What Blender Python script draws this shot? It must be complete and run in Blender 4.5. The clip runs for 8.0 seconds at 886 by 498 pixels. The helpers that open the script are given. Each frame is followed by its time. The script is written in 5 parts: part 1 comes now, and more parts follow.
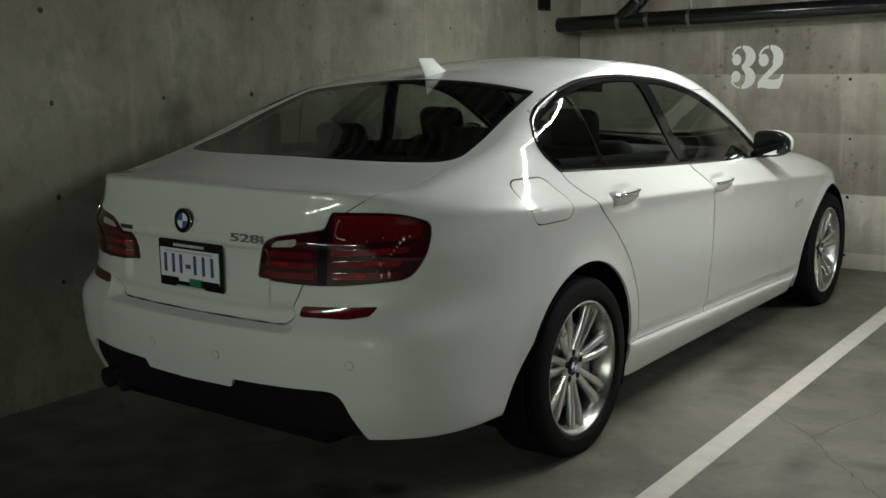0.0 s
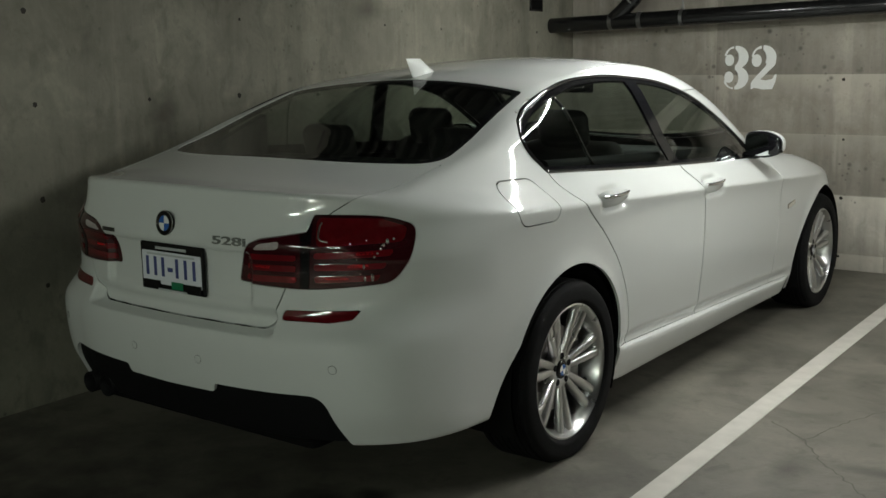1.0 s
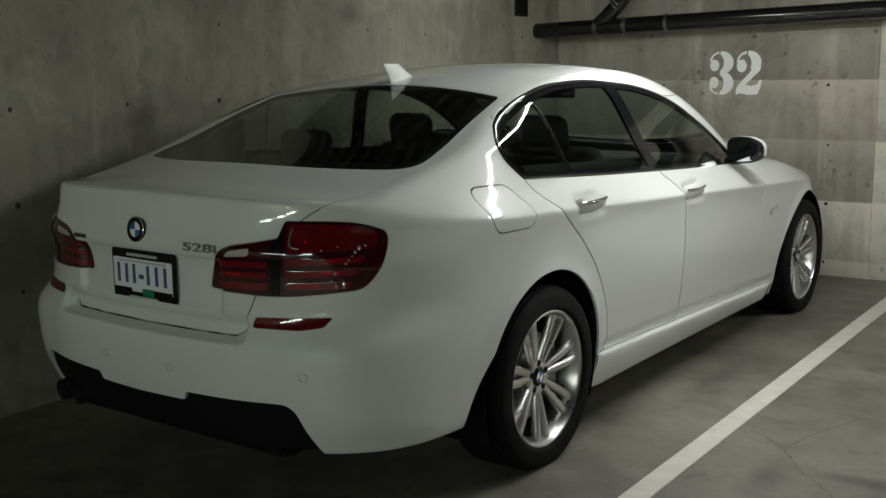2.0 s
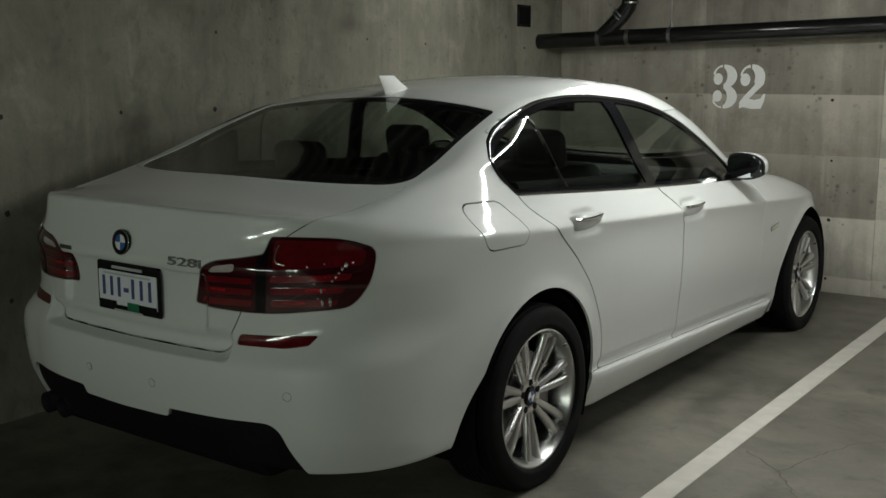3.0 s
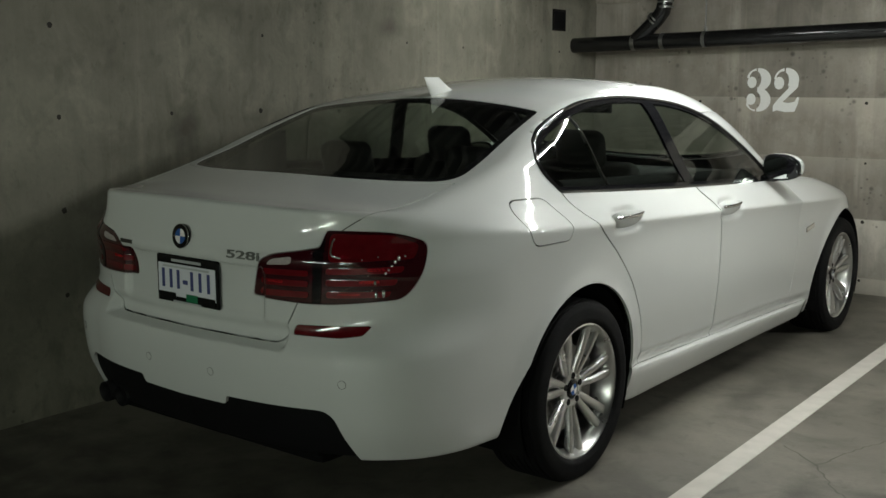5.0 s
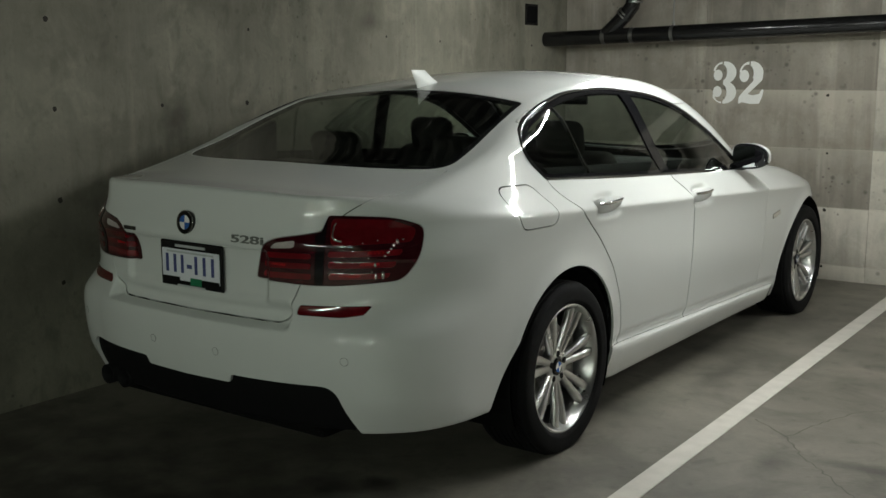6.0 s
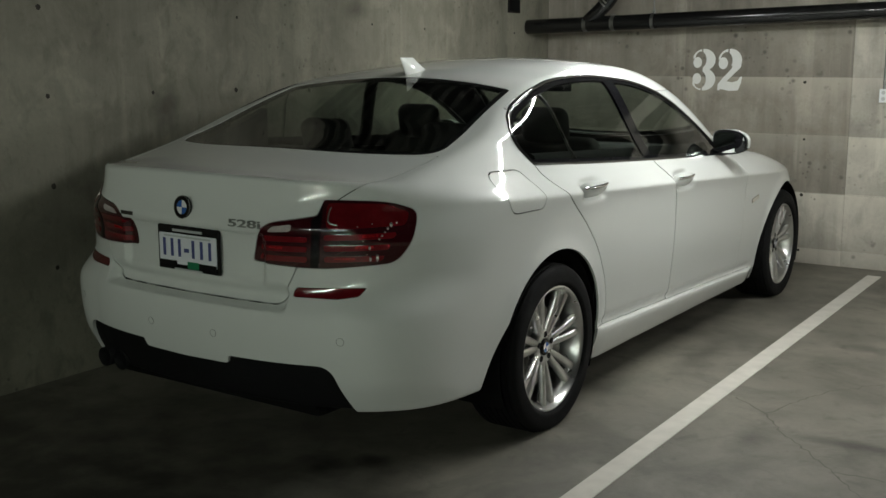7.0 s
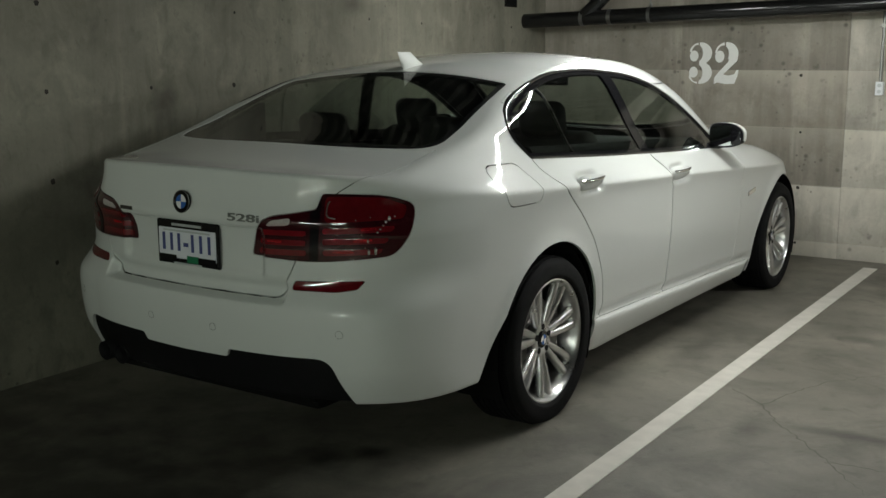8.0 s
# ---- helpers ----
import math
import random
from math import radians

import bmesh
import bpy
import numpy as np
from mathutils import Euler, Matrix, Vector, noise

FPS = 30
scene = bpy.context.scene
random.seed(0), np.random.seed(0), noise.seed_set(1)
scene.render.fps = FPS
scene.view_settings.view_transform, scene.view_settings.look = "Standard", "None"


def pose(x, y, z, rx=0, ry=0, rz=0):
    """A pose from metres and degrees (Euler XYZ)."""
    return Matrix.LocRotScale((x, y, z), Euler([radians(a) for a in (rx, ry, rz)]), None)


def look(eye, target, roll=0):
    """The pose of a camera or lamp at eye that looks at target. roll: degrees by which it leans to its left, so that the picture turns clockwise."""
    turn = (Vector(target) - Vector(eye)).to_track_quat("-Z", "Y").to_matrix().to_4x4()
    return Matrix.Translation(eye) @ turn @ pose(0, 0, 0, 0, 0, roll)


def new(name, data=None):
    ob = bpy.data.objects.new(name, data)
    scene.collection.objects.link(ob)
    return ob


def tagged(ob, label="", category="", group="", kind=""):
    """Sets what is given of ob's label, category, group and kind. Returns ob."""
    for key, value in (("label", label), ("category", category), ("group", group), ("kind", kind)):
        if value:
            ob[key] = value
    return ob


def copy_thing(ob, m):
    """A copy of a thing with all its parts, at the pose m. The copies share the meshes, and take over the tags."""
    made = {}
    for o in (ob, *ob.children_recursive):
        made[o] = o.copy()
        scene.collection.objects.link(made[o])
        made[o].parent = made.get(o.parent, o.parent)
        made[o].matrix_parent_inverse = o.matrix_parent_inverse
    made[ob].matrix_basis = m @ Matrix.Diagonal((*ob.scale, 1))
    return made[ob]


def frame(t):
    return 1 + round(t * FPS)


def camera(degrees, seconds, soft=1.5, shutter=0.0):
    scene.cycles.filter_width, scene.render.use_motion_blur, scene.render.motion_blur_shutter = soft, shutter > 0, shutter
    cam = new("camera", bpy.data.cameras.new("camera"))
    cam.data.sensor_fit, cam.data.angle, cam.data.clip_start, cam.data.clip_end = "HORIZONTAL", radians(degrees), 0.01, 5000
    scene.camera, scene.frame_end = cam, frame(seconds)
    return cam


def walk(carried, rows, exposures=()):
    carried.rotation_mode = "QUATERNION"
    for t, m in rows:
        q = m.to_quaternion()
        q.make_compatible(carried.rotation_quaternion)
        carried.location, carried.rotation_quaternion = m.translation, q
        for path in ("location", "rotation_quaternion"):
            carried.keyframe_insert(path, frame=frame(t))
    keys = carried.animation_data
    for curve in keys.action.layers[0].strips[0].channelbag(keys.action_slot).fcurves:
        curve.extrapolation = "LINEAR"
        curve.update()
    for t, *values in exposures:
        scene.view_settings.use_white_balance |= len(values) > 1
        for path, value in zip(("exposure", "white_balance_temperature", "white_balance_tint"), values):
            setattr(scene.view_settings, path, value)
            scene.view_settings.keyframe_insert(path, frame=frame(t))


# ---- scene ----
cam = camera(45.6, 8.0, soft=1.5)
EXPOSURE = -0.14
TUBE_POWER = 218.0
AISLE_POWER = 215.0
PATH = [
    (0, (2.734, -3.317, 1.435), (1.561, -1.735, 1.089), -0.7),
    (0.5, (2.723, -3.289, 1.432), (1.552, -1.705, 1.087), -0.7),
    (1, (2.74, -3.258, 1.429), (1.57, -1.672, 1.086), -0.8),
    (1.5, (2.771, -3.229, 1.425), (1.607, -1.638, 1.087), -0.9),
    (3, (2.778, -3.115, 1.455), (1.607, -1.526, 1.132), 0.0),
    (3.5, (2.753, -3.082, 1.466), (1.548, -1.518, 1.151), 0.5),
    (4, (2.756, -3.104, 1.452), (1.526, -1.561, 1.125), 0.3),
    (5.5, (2.803, -3.357, 1.436), (1.617, -1.777, 1.126), -0.1),
    (6, (2.811, -3.462, 1.433), (1.66, -1.859, 1.109), -0.0),
    (6.5, (2.814, -3.533, 1.433), (1.688, -1.915, 1.095), 0.0),
    (7, (2.831, -3.572, 1.436), (1.716, -1.948, 1.088), 0.0),
    (7.5, (2.845, -3.591, 1.435), (1.734, -1.966, 1.081), -0.1),
    (8, (2.845, -3.592, 1.435), (1.734, -1.967, 1.077), -0.2),
]
walk(cam, [(t, look(eye, target, roll)) for t, eye, target, roll in PATH], [(0.0, EXPOSURE), (1.5, EXPOSURE + 0.04), (3.0, EXPOSURE - 0.22), (3.5, EXPOSURE - 0.20), (4.0, EXPOSURE - 0.14), (5.5, EXPOSURE + 0.06), (8.0, EXPOSURE + 0.05)])
# ---- light ----
world = bpy.data.worlds.new("garage_air")
scene.world = world
world.use_nodes = True
world.node_tree.nodes["Background"].inputs[0].default_value = (0.5, 0.55, 0.5, 1)
world.node_tree.nodes["Background"].inputs[1].default_value = 0.0


# ---- materials ----
def rgb(c):
    return (c[0], c[1], c[2], 1.0)


def plain(name, col, rough=0.5, metal=0.0, coat=0.0, spec=0.5, vary=0.0, scale=20.0, bump=0.0, bump_scale=200.0, emit=None, strength=0.0):
    m = bpy.data.materials.new(name)
    m.use_nodes = True
    nt = m.node_tree
    p = nt.nodes["Principled BSDF"]
    p.inputs["Base Color"].default_value = rgb(col)
    p.inputs["Roughness"].default_value = rough
    p.inputs["Metallic"].default_value = metal
    p.inputs["Coat Weight"].default_value = coat
    p.inputs["Coat Roughness"].default_value = 0.04
    p.inputs["Specular IOR Level"].default_value = spec
    if emit:
        p.inputs["Emission Color"].default_value = rgb(emit)
        p.inputs["Emission Strength"].default_value = strength
    tc = nt.nodes.new("ShaderNodeTexCoord")
    if vary:
        n = nt.nodes.new("ShaderNodeTexNoise")
        n.inputs["Scale"].default_value = scale
        n.inputs["Detail"].default_value = 6
        nt.links.new(tc.outputs["Object"], n.inputs["Vector"])
        mx = nt.nodes.new("ShaderNodeMix")
        mx.data_type = "RGBA"
        mx.inputs[6].default_value = rgb([c * (1 - vary) for c in col])
        mx.inputs[7].default_value = rgb([min(1, c * (1 + vary)) for c in col])
        nt.links.new(n.outputs["Fac"], mx.inputs[0])
        nt.links.new(mx.outputs[2], p.inputs["Base Color"])
        mr = nt.nodes.new("ShaderNodeMapRange")
        mr.inputs[3].default_value = max(0.02, rough - 0.12 * vary * 4)
        mr.inputs[4].default_value = min(1, rough + 0.12 * vary * 4)
        nt.links.new(n.outputs["Fac"], mr.inputs[0])
        nt.links.new(mr.outputs[0], p.inputs["Roughness"])
    if bump:
        n2 = nt.nodes.new("ShaderNodeTexNoise")
        n2.inputs["Scale"].default_value = bump_scale
        n2.inputs["Detail"].default_value = 4
        nt.links.new(tc.outputs["Object"], n2.inputs["Vector"])
        b = nt.nodes.new("ShaderNodeBump")
        b.inputs["Strength"].default_value = bump
        b.inputs["Distance"].default_value = 0.002
        nt.links.new(n2.outputs["Fac"], b.inputs["Height"])
        nt.links.new(b.outputs[0], p.inputs["Normal"])
    return m


def glassy(name, col, rough=0.02, see=0.5):
    """Tinted sheet glass: clear transmission times a tint, with a reflecting face."""
    m = bpy.data.materials.new(name)
    m.use_nodes = True
    nt = m.node_tree
    nt.nodes.remove(nt.nodes["Principled BSDF"])
    out = nt.nodes["Material Output"]
    tr = nt.nodes.new("ShaderNodeBsdfTransparent")
    tr.inputs[0].default_value = rgb([c * see for c in col])
    gl = nt.nodes.new("ShaderNodeBsdfGlossy")
    gl.inputs["Roughness"].default_value = rough
    lw = nt.nodes.new("ShaderNodeLayerWeight")
    lw.inputs[0].default_value = 0.5
    up = nt.nodes.new("ShaderNodeMath")
    up.operation = "POWER"
    up.inputs[1].default_value = 5.0
    nt.links.new(lw.outputs["Facing"], up.inputs[0])
    fr = nt.nodes.new("ShaderNodeMapRange")
    fr.inputs[3].default_value, fr.inputs[4].default_value = 0.085, 1.0
    nt.links.new(up.outputs[0], fr.inputs[0])
    mx = nt.nodes.new("ShaderNodeMixShader")
    nt.links.new(fr.outputs[0], mx.inputs[0])
    nt.links.new(tr.outputs[0], mx.inputs[1])
    nt.links.new(gl.outputs[0], mx.inputs[2])
    nt.links.new(mx.outputs[0], out.inputs[0])
    return m


PAINT = plain("white_car_paint", (0.635, 0.652, 0.637), 0.40, coat=1.0, spec=0.12, vary=0.02, scale=3)
BLACK_PLASTIC = plain("black_plastic", (0.005, 0.005, 0.0056), 0.65, spec=0.14, vary=0.1, scale=40)
GLOSS_BLACK = plain("gloss_black_trim", (0.006, 0.006, 0.007), 0.06, spec=0.4)
RUBBER = plain("tyre_rubber", (0.006, 0.006, 0.0064), 0.8, spec=0.12, vary=0.25, scale=25, bump=0.3, bump_scale=300)
ALLOY = plain("silver_alloy", (0.56, 0.56, 0.555), 0.28, metal=1.0, coat=0.5, vary=0.05, scale=10)
STEEL = plain("brake_steel", (0.3, 0.29, 0.28), 0.35, metal=1.0, vary=0.2, scale=30)
CHROME = plain("chrome", (0.8, 0.8, 0.8), 0.06, metal=1.0)
MIRROR = plain("mirror_glass", (0.85, 0.87, 0.88), 0.02, metal=1.0)
PILLAR = plain("black_pillar_film", (0.005, 0.005, 0.006), 0.10, spec=0.3)
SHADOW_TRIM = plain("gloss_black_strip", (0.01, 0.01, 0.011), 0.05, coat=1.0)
LETTER = plain("dulled_chrome_letters", (0.22, 0.23, 0.22), 0.3, metal=0.6, vary=0.1, scale=60)
SHELL = plain("dark_inner_shell", (0.006, 0.006, 0.006), 0.95, spec=0.08)
CABIN = plain("dark_cabin_trim", (0.02, 0.02, 0.021), 0.75, vary=0.2, scale=30)
LEATHER = plain("black_leather", (0.018, 0.018, 0.017), 0.6, spec=0.2, vary=0.2, scale=60, bump=0.3)
GLASS = glassy("tinted_glass", (0.88, 0.96, 0.90), see=0.84)
REARGLASS = glassy("tinted_rear_glass", (0.86, 0.96, 0.89), see=0.56)
LENS_RED = plain("red_lamp_lens", (0.105, 0.003, 0.006), 0.08, coat=1.0, vary=0.3, scale=30)
LENS_DARK = plain("dark_red_lamp_lens", (0.036, 0.002, 0.005), 0.08, coat=1.0)
LENS_BAND = plain("bright_red_light_bar", (0.13, 0.004, 0.008), 0.12, coat=1.0, vary=0.5, scale=18)
LENS_GLINT = plain("painted_red_glint", (0.50, 0.012, 0.016), 0.2, coat=1.0, vary=0.3, scale=90)
BEAD = plain("silvered_reflector", (0.9, 0.86, 0.86), 0.16, metal=1.0)
LENS_CLEAR = plain("clear_reversing_lens", (0.42, 0.38, 0.37), 0.15, coat=1.0, vary=0.3, scale=120)
PLATE_WHITE = plain("plate_white", (0.72, 0.73, 0.78), 0.4, vary=0.03, scale=60)
PLATE_BLUE = plain("plate_blue", (0.05, 0.065, 0.20), 0.4)
GREEN = plain("green_sticker", (0.01, 0.16, 0.07), 0.4)
BADGE_BLUE = plain("badge_blue", (0.02, 0.10, 0.35), 0.15, coat=1.0)
BADGE_WHITE = plain("badge_white", (0.75, 0.75, 0.76), 0.2, coat=1.0)
PIPE = plain("black_iron_pipe", (0.008, 0.008, 0.008), 0.2, vary=0.3, scale=14, bump=0.25, bump_scale=90)
BAND = plain("galvanised_band", (0.27, 0.27, 0.26), 0.4, metal=1.0, vary=0.1, scale=50)
WHITE_LINE = plain("worn_white_line", (0.53, 0.505, 0.46), 0.75, vary=0.22, scale=12, bump=0.3, bump_scale=120)
STENCIL = plain("white_stencil_paint", (0.86, 0.86, 0.84), 0.8, vary=0.06, scale=40)
METAL_BOX = plain("grey_metal_box", (0.5, 0.52, 0.53), 0.45, metal=0.3, vary=0.08, scale=30)
OUTLET = plain("white_plastic", (0.72, 0.74, 0.76), 0.4)
TUBE = plain("lit_tube", (0.9, 0.95, 0.9), 0.4, emit=(0.975, 1.0, 0.95), strength=TUBE_POWER)
TUBE_OLD = plain("greenish_lit_tube", (0.9, 0.95, 0.9), 0.4, emit=(0.90, 1.0, 0.86), strength=AISLE_POWER)
FIXTURE = plain("white_enamel", (0.7, 0.7, 0.68), 0.4)
CEILING = plain("ceiling_paint", (0.095, 0.095, 0.087), 0.8, vary=0.12, scale=4, bump=0.3, bump_scale=60)


def concrete(name, base, stain_and_shade, blotch, rough, streak, pits=0.0, spots=(), lift=0.0):
    """Poured concrete: cloudy tone, run-down streaks, fine grain and pits."""
    m = bpy.data.materials.new(name)
    m.use_nodes = True
    nt = m.node_tree
    p = nt.nodes["Principled BSDF"]
    tc = nt.nodes.new("ShaderNodeTexCoord")

    def noise_at(scale, detail, sx=1, sy=1, sz=1, dist=0.0):
        mp = nt.nodes.new("ShaderNodeMapping")
        mp.inputs["Scale"].default_value = (sx, sy, sz)
        nt.links.new(tc.outputs["Object"], mp.inputs[0])
        n = nt.nodes.new("ShaderNodeTexNoise")
        n.inputs["Scale"].default_value = scale
        n.inputs["Detail"].default_value = detail
        n.inputs["Roughness"].default_value = 0.62
        n.inputs["Distortion"].default_value = dist
        nt.links.new(mp.outputs[0], n.inputs["Vector"])
        return n.outputs["Fac"]

    def ramp(fac, a, b):
        r = nt.nodes.new("ShaderNodeMapRange")
        r.inputs[1].default_value, r.inputs[2].default_value = a, b
        nt.links.new(fac, r.inputs[0])
        return r.outputs[0]

    def mix(fac, c1, c2):
        x = nt.nodes.new("ShaderNodeMix")
        x.data_type = "RGBA"
        for k, c in ((6, c1), (7, c2)):
            if isinstance(c, tuple):
                x.inputs[k].default_value = rgb(c)
            else:
                nt.links.new(c, x.inputs[k])
        if isinstance(fac, float):
            x.inputs[0].default_value = fac
        else:
            nt.links.new(fac, x.inputs[0])
        return x.outputs[2]

    def times(a, k):
        q = nt.nodes.new("ShaderNodeMath")
        q.operation = "MULTIPLY"
        nt.links.new(a, q.inputs[0])
        q.inputs[1].default_value = k
        return q.outputs[0]

    c = mix(ramp(noise_at(1.3, 5, dist=0.4), 0.35, 0.68), base, blotch)
    c = mix(times(ramp(noise_at(2.6, 7), 0.52, 0.75), 0.55), c, stain_and_shade)
    if streak:
        c = mix(times(ramp(noise_at(5.0, 5, 1, 1, 0.09), 0.46, 0.72), 0.75 * streak), c, stain_and_shade)
        c = mix(times(ramp(noise_at(7.0, 4, 1, 1, 0.05), 0.56, 0.74), 0.6 * streak), c, tuple(min(1, k * 1.45) for k in base))
        c = mix(times(ramp(noise_at(2.2, 6, 1, 1, 0.6, 1.0), 0.52, 0.72), 0.45), c, stain_and_shade)
        c = mix(times(ramp(noise_at(8.0, 8, 1, 1, 0.7, 0.5), 0.53, 0.68), 0.42), c, stain_and_shade)
        c = mix(times(ramp(noise_at(4.2, 7, 1, 1, 0.8, 0.8), 0.54, 0.70), 0.40), c, tuple(min(1, k * 1.3) for k in base))
        c = mix(times(ramp(noise_at(26, 5, 1, 1, 0.6), 0.60, 0.72), 0.35), c, stain_and_shade)
    else:
        c = mix(times(ramp(noise_at(1.7, 7, dist=1.2), 0.50, 0.66), 0.6), c, tuple(0.6 * k + 0.4 * q for k, q in zip(stain_and_shade, blotch)))
        c = mix(times(ramp(noise_at(9.0, 6, dist=0.6), 0.56, 0.70), 0.35), c, stain_and_shade)
    c = mix(times(ramp(noise_at(45, 6), 0.35, 0.75), 0.28), c, tuple(k * 0.55 for k in base))
    if lift:
        # each pour begins pale under its upper joint and runs out in ragged drips
        sep = nt.nodes.new("ShaderNodeSeparateXYZ")
        nt.links.new(tc.outputs["Object"], sep.inputs[0])
        # height above the joint, in pours of 0.407 m; the noise shortens the run
        flat = nt.nodes.new("ShaderNodeMath")
        flat.operation = "MULTIPLY_ADD"
        nt.links.new(sep.outputs["Z"], flat.inputs[0])
        flat.inputs[1].default_value, flat.inputs[2].default_value = 1 / 0.4075, -0.113 / 0.4075
        part_of = nt.nodes.new("ShaderNodeMath")
        part_of.operation = "FRACT"
        nt.links.new(flat.outputs[0], part_of.inputs[0])
        rag = nt.nodes.new("ShaderNodeMath")
        rag.operation = "MULTIPLY_ADD"
        nt.links.new(noise_at(5.5, 5, 1, 1, 0.35), rag.inputs[0])
        rag.inputs[1].default_value = 0.9
        nt.links.new(part_of.outputs[0], rag.inputs[2])
        c = mix(times(ramp(rag.outputs[0], 1.02, 1.42), lift), c, tuple(min(1, k * 1.25) for k in base))
        c = mix(times(ramp(rag.outputs[0], 0.85, 0.50), lift * 0.55), c, stain_and_shade)
    # scattered pits and dark marks
    sizes = ((7.0, 0.16, pits), (19.0, 0.20, pits * 0.8)) + (((11.0, 0.22, pits * 0.85),) if streak > 1 else ())
    for scale, reach, amount in sizes:
        if not pits:
            break
        vo = nt.nodes.new("ShaderNodeTexVoronoi")
        vo.inputs["Scale"].default_value = scale
        nt.links.new(tc.outputs["Object"], vo.inputs["Vector"])
        near = ramp(vo.outputs["Distance"], reach, reach * 0.35)
        gate = ramp(noise_at(1.9, 3), 0.50, 0.62)
        mul = nt.nodes.new("ShaderNodeMath")
        mul.operation = "MULTIPLY"
        nt.links.new(near, mul.inputs[0])
        nt.links.new(gate, mul.inputs[1])
        c = mix(times(mul.outputs[0], amount), c, tuple(k * 0.30 for k in base))
    # stains and painted shade, each with its place: centre, half sizes, strength
    warp = nt.nodes.new("ShaderNodeTexNoise")
    warp.inputs["Scale"].default_value = 6.0
    warp.inputs["Detail"].default_value = 5
    nt.links.new(tc.outputs["Object"], warp.inputs["Vector"])
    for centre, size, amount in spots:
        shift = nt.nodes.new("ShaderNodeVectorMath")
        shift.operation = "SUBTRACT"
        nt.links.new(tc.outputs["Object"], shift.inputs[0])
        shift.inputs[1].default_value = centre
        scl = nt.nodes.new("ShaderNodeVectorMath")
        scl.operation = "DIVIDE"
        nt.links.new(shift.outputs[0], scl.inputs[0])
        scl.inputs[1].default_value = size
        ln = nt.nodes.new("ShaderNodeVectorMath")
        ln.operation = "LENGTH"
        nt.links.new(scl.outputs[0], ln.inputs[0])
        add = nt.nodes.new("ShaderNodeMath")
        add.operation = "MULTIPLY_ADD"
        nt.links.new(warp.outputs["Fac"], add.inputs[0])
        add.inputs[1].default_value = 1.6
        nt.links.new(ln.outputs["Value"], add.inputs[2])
        c = mix(times(ramp(add.outputs[0], 1.8, 0.9), amount), c, tuple(k * 0.75 for k in stain_and_shade))
    nt.links.new(c, p.inputs["Base Color"])
    p.inputs["Roughness"].default_value = rough
    rr = nt.nodes.new("ShaderNodeMapRange")
    rr.inputs[3].default_value, rr.inputs[4].default_value = rough - 0.12, min(1, rough + 0.1)
    nt.links.new(noise_at(3.5, 4), rr.inputs[0])
    nt.links.new(rr.outputs[0], p.inputs["Roughness"])
    b = nt.nodes.new("ShaderNodeBump")
    b.inputs["Strength"].default_value = 0.35
    b.inputs["Distance"].default_value = 0.004
    nt.links.new(noise_at(70, 6), b.inputs["Height"])
    nt.links.new(b.outputs[0], p.inputs["Normal"])
    return m


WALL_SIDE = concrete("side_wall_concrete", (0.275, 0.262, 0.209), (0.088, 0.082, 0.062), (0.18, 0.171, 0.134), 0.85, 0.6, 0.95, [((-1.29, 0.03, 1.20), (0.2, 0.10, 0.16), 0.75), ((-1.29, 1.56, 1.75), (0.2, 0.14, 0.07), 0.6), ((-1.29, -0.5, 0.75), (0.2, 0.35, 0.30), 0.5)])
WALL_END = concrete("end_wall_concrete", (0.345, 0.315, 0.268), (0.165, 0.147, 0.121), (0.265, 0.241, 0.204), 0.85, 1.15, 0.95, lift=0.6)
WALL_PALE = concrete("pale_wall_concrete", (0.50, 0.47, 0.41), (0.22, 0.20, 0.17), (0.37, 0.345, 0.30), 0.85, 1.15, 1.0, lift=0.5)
# last spot: the car's shade on the floor behind its tail, painted dark
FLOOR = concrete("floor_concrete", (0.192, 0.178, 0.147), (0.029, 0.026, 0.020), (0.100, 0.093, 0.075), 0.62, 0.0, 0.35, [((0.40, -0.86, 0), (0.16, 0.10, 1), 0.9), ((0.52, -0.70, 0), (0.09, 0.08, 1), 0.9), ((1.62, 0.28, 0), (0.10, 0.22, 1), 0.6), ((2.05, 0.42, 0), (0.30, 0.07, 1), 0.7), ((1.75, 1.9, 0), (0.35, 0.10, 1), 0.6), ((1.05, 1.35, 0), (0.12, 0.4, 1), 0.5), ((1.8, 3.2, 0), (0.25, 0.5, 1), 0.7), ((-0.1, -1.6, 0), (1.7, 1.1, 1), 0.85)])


# ---- mesh helpers ----
def mesh_object(name, verts, faces, material, parent=None, label="", normals=None, smooth=False):
    me = bpy.data.meshes.new(name)
    me.from_pydata([tuple(v) for v in np.asarray(verts).tolist()], [], [tuple(f) for f in np.asarray(faces).tolist()] if isinstance(faces, np.ndarray) else faces)
    me.update()
    if smooth or normals is not None:
        me.polygons.foreach_set("use_smooth", [True] * len(me.polygons))
    if normals is not None:
        me.normals_split_custom_set_from_vertices([tuple(n) for n in np.asarray(normals).tolist()])
    if material:
        me.materials.append(material)
    ob = new(name, me)
    ob.parent = parent
    if label:
        tagged(ob, label)
    return ob


def part(name, bm, material, parent=None, label="", smooth=0.0):
    """Links a bmesh as one mesh object under a thing or a part."""
    me = bpy.data.meshes.new(name)
    if smooth:
        for f in bm.faces:
            f.smooth = True
        for e in bm.edges:
            if len(e.link_faces) == 2 and e.calc_face_angle(0) > smooth:
                e.smooth = False
    bm.to_mesh(me)
    bm.free()
    if material:
        me.materials.append(material)
    ob = new(name, me)
    ob.parent = parent
    if label:
        tagged(ob, label)
    return ob


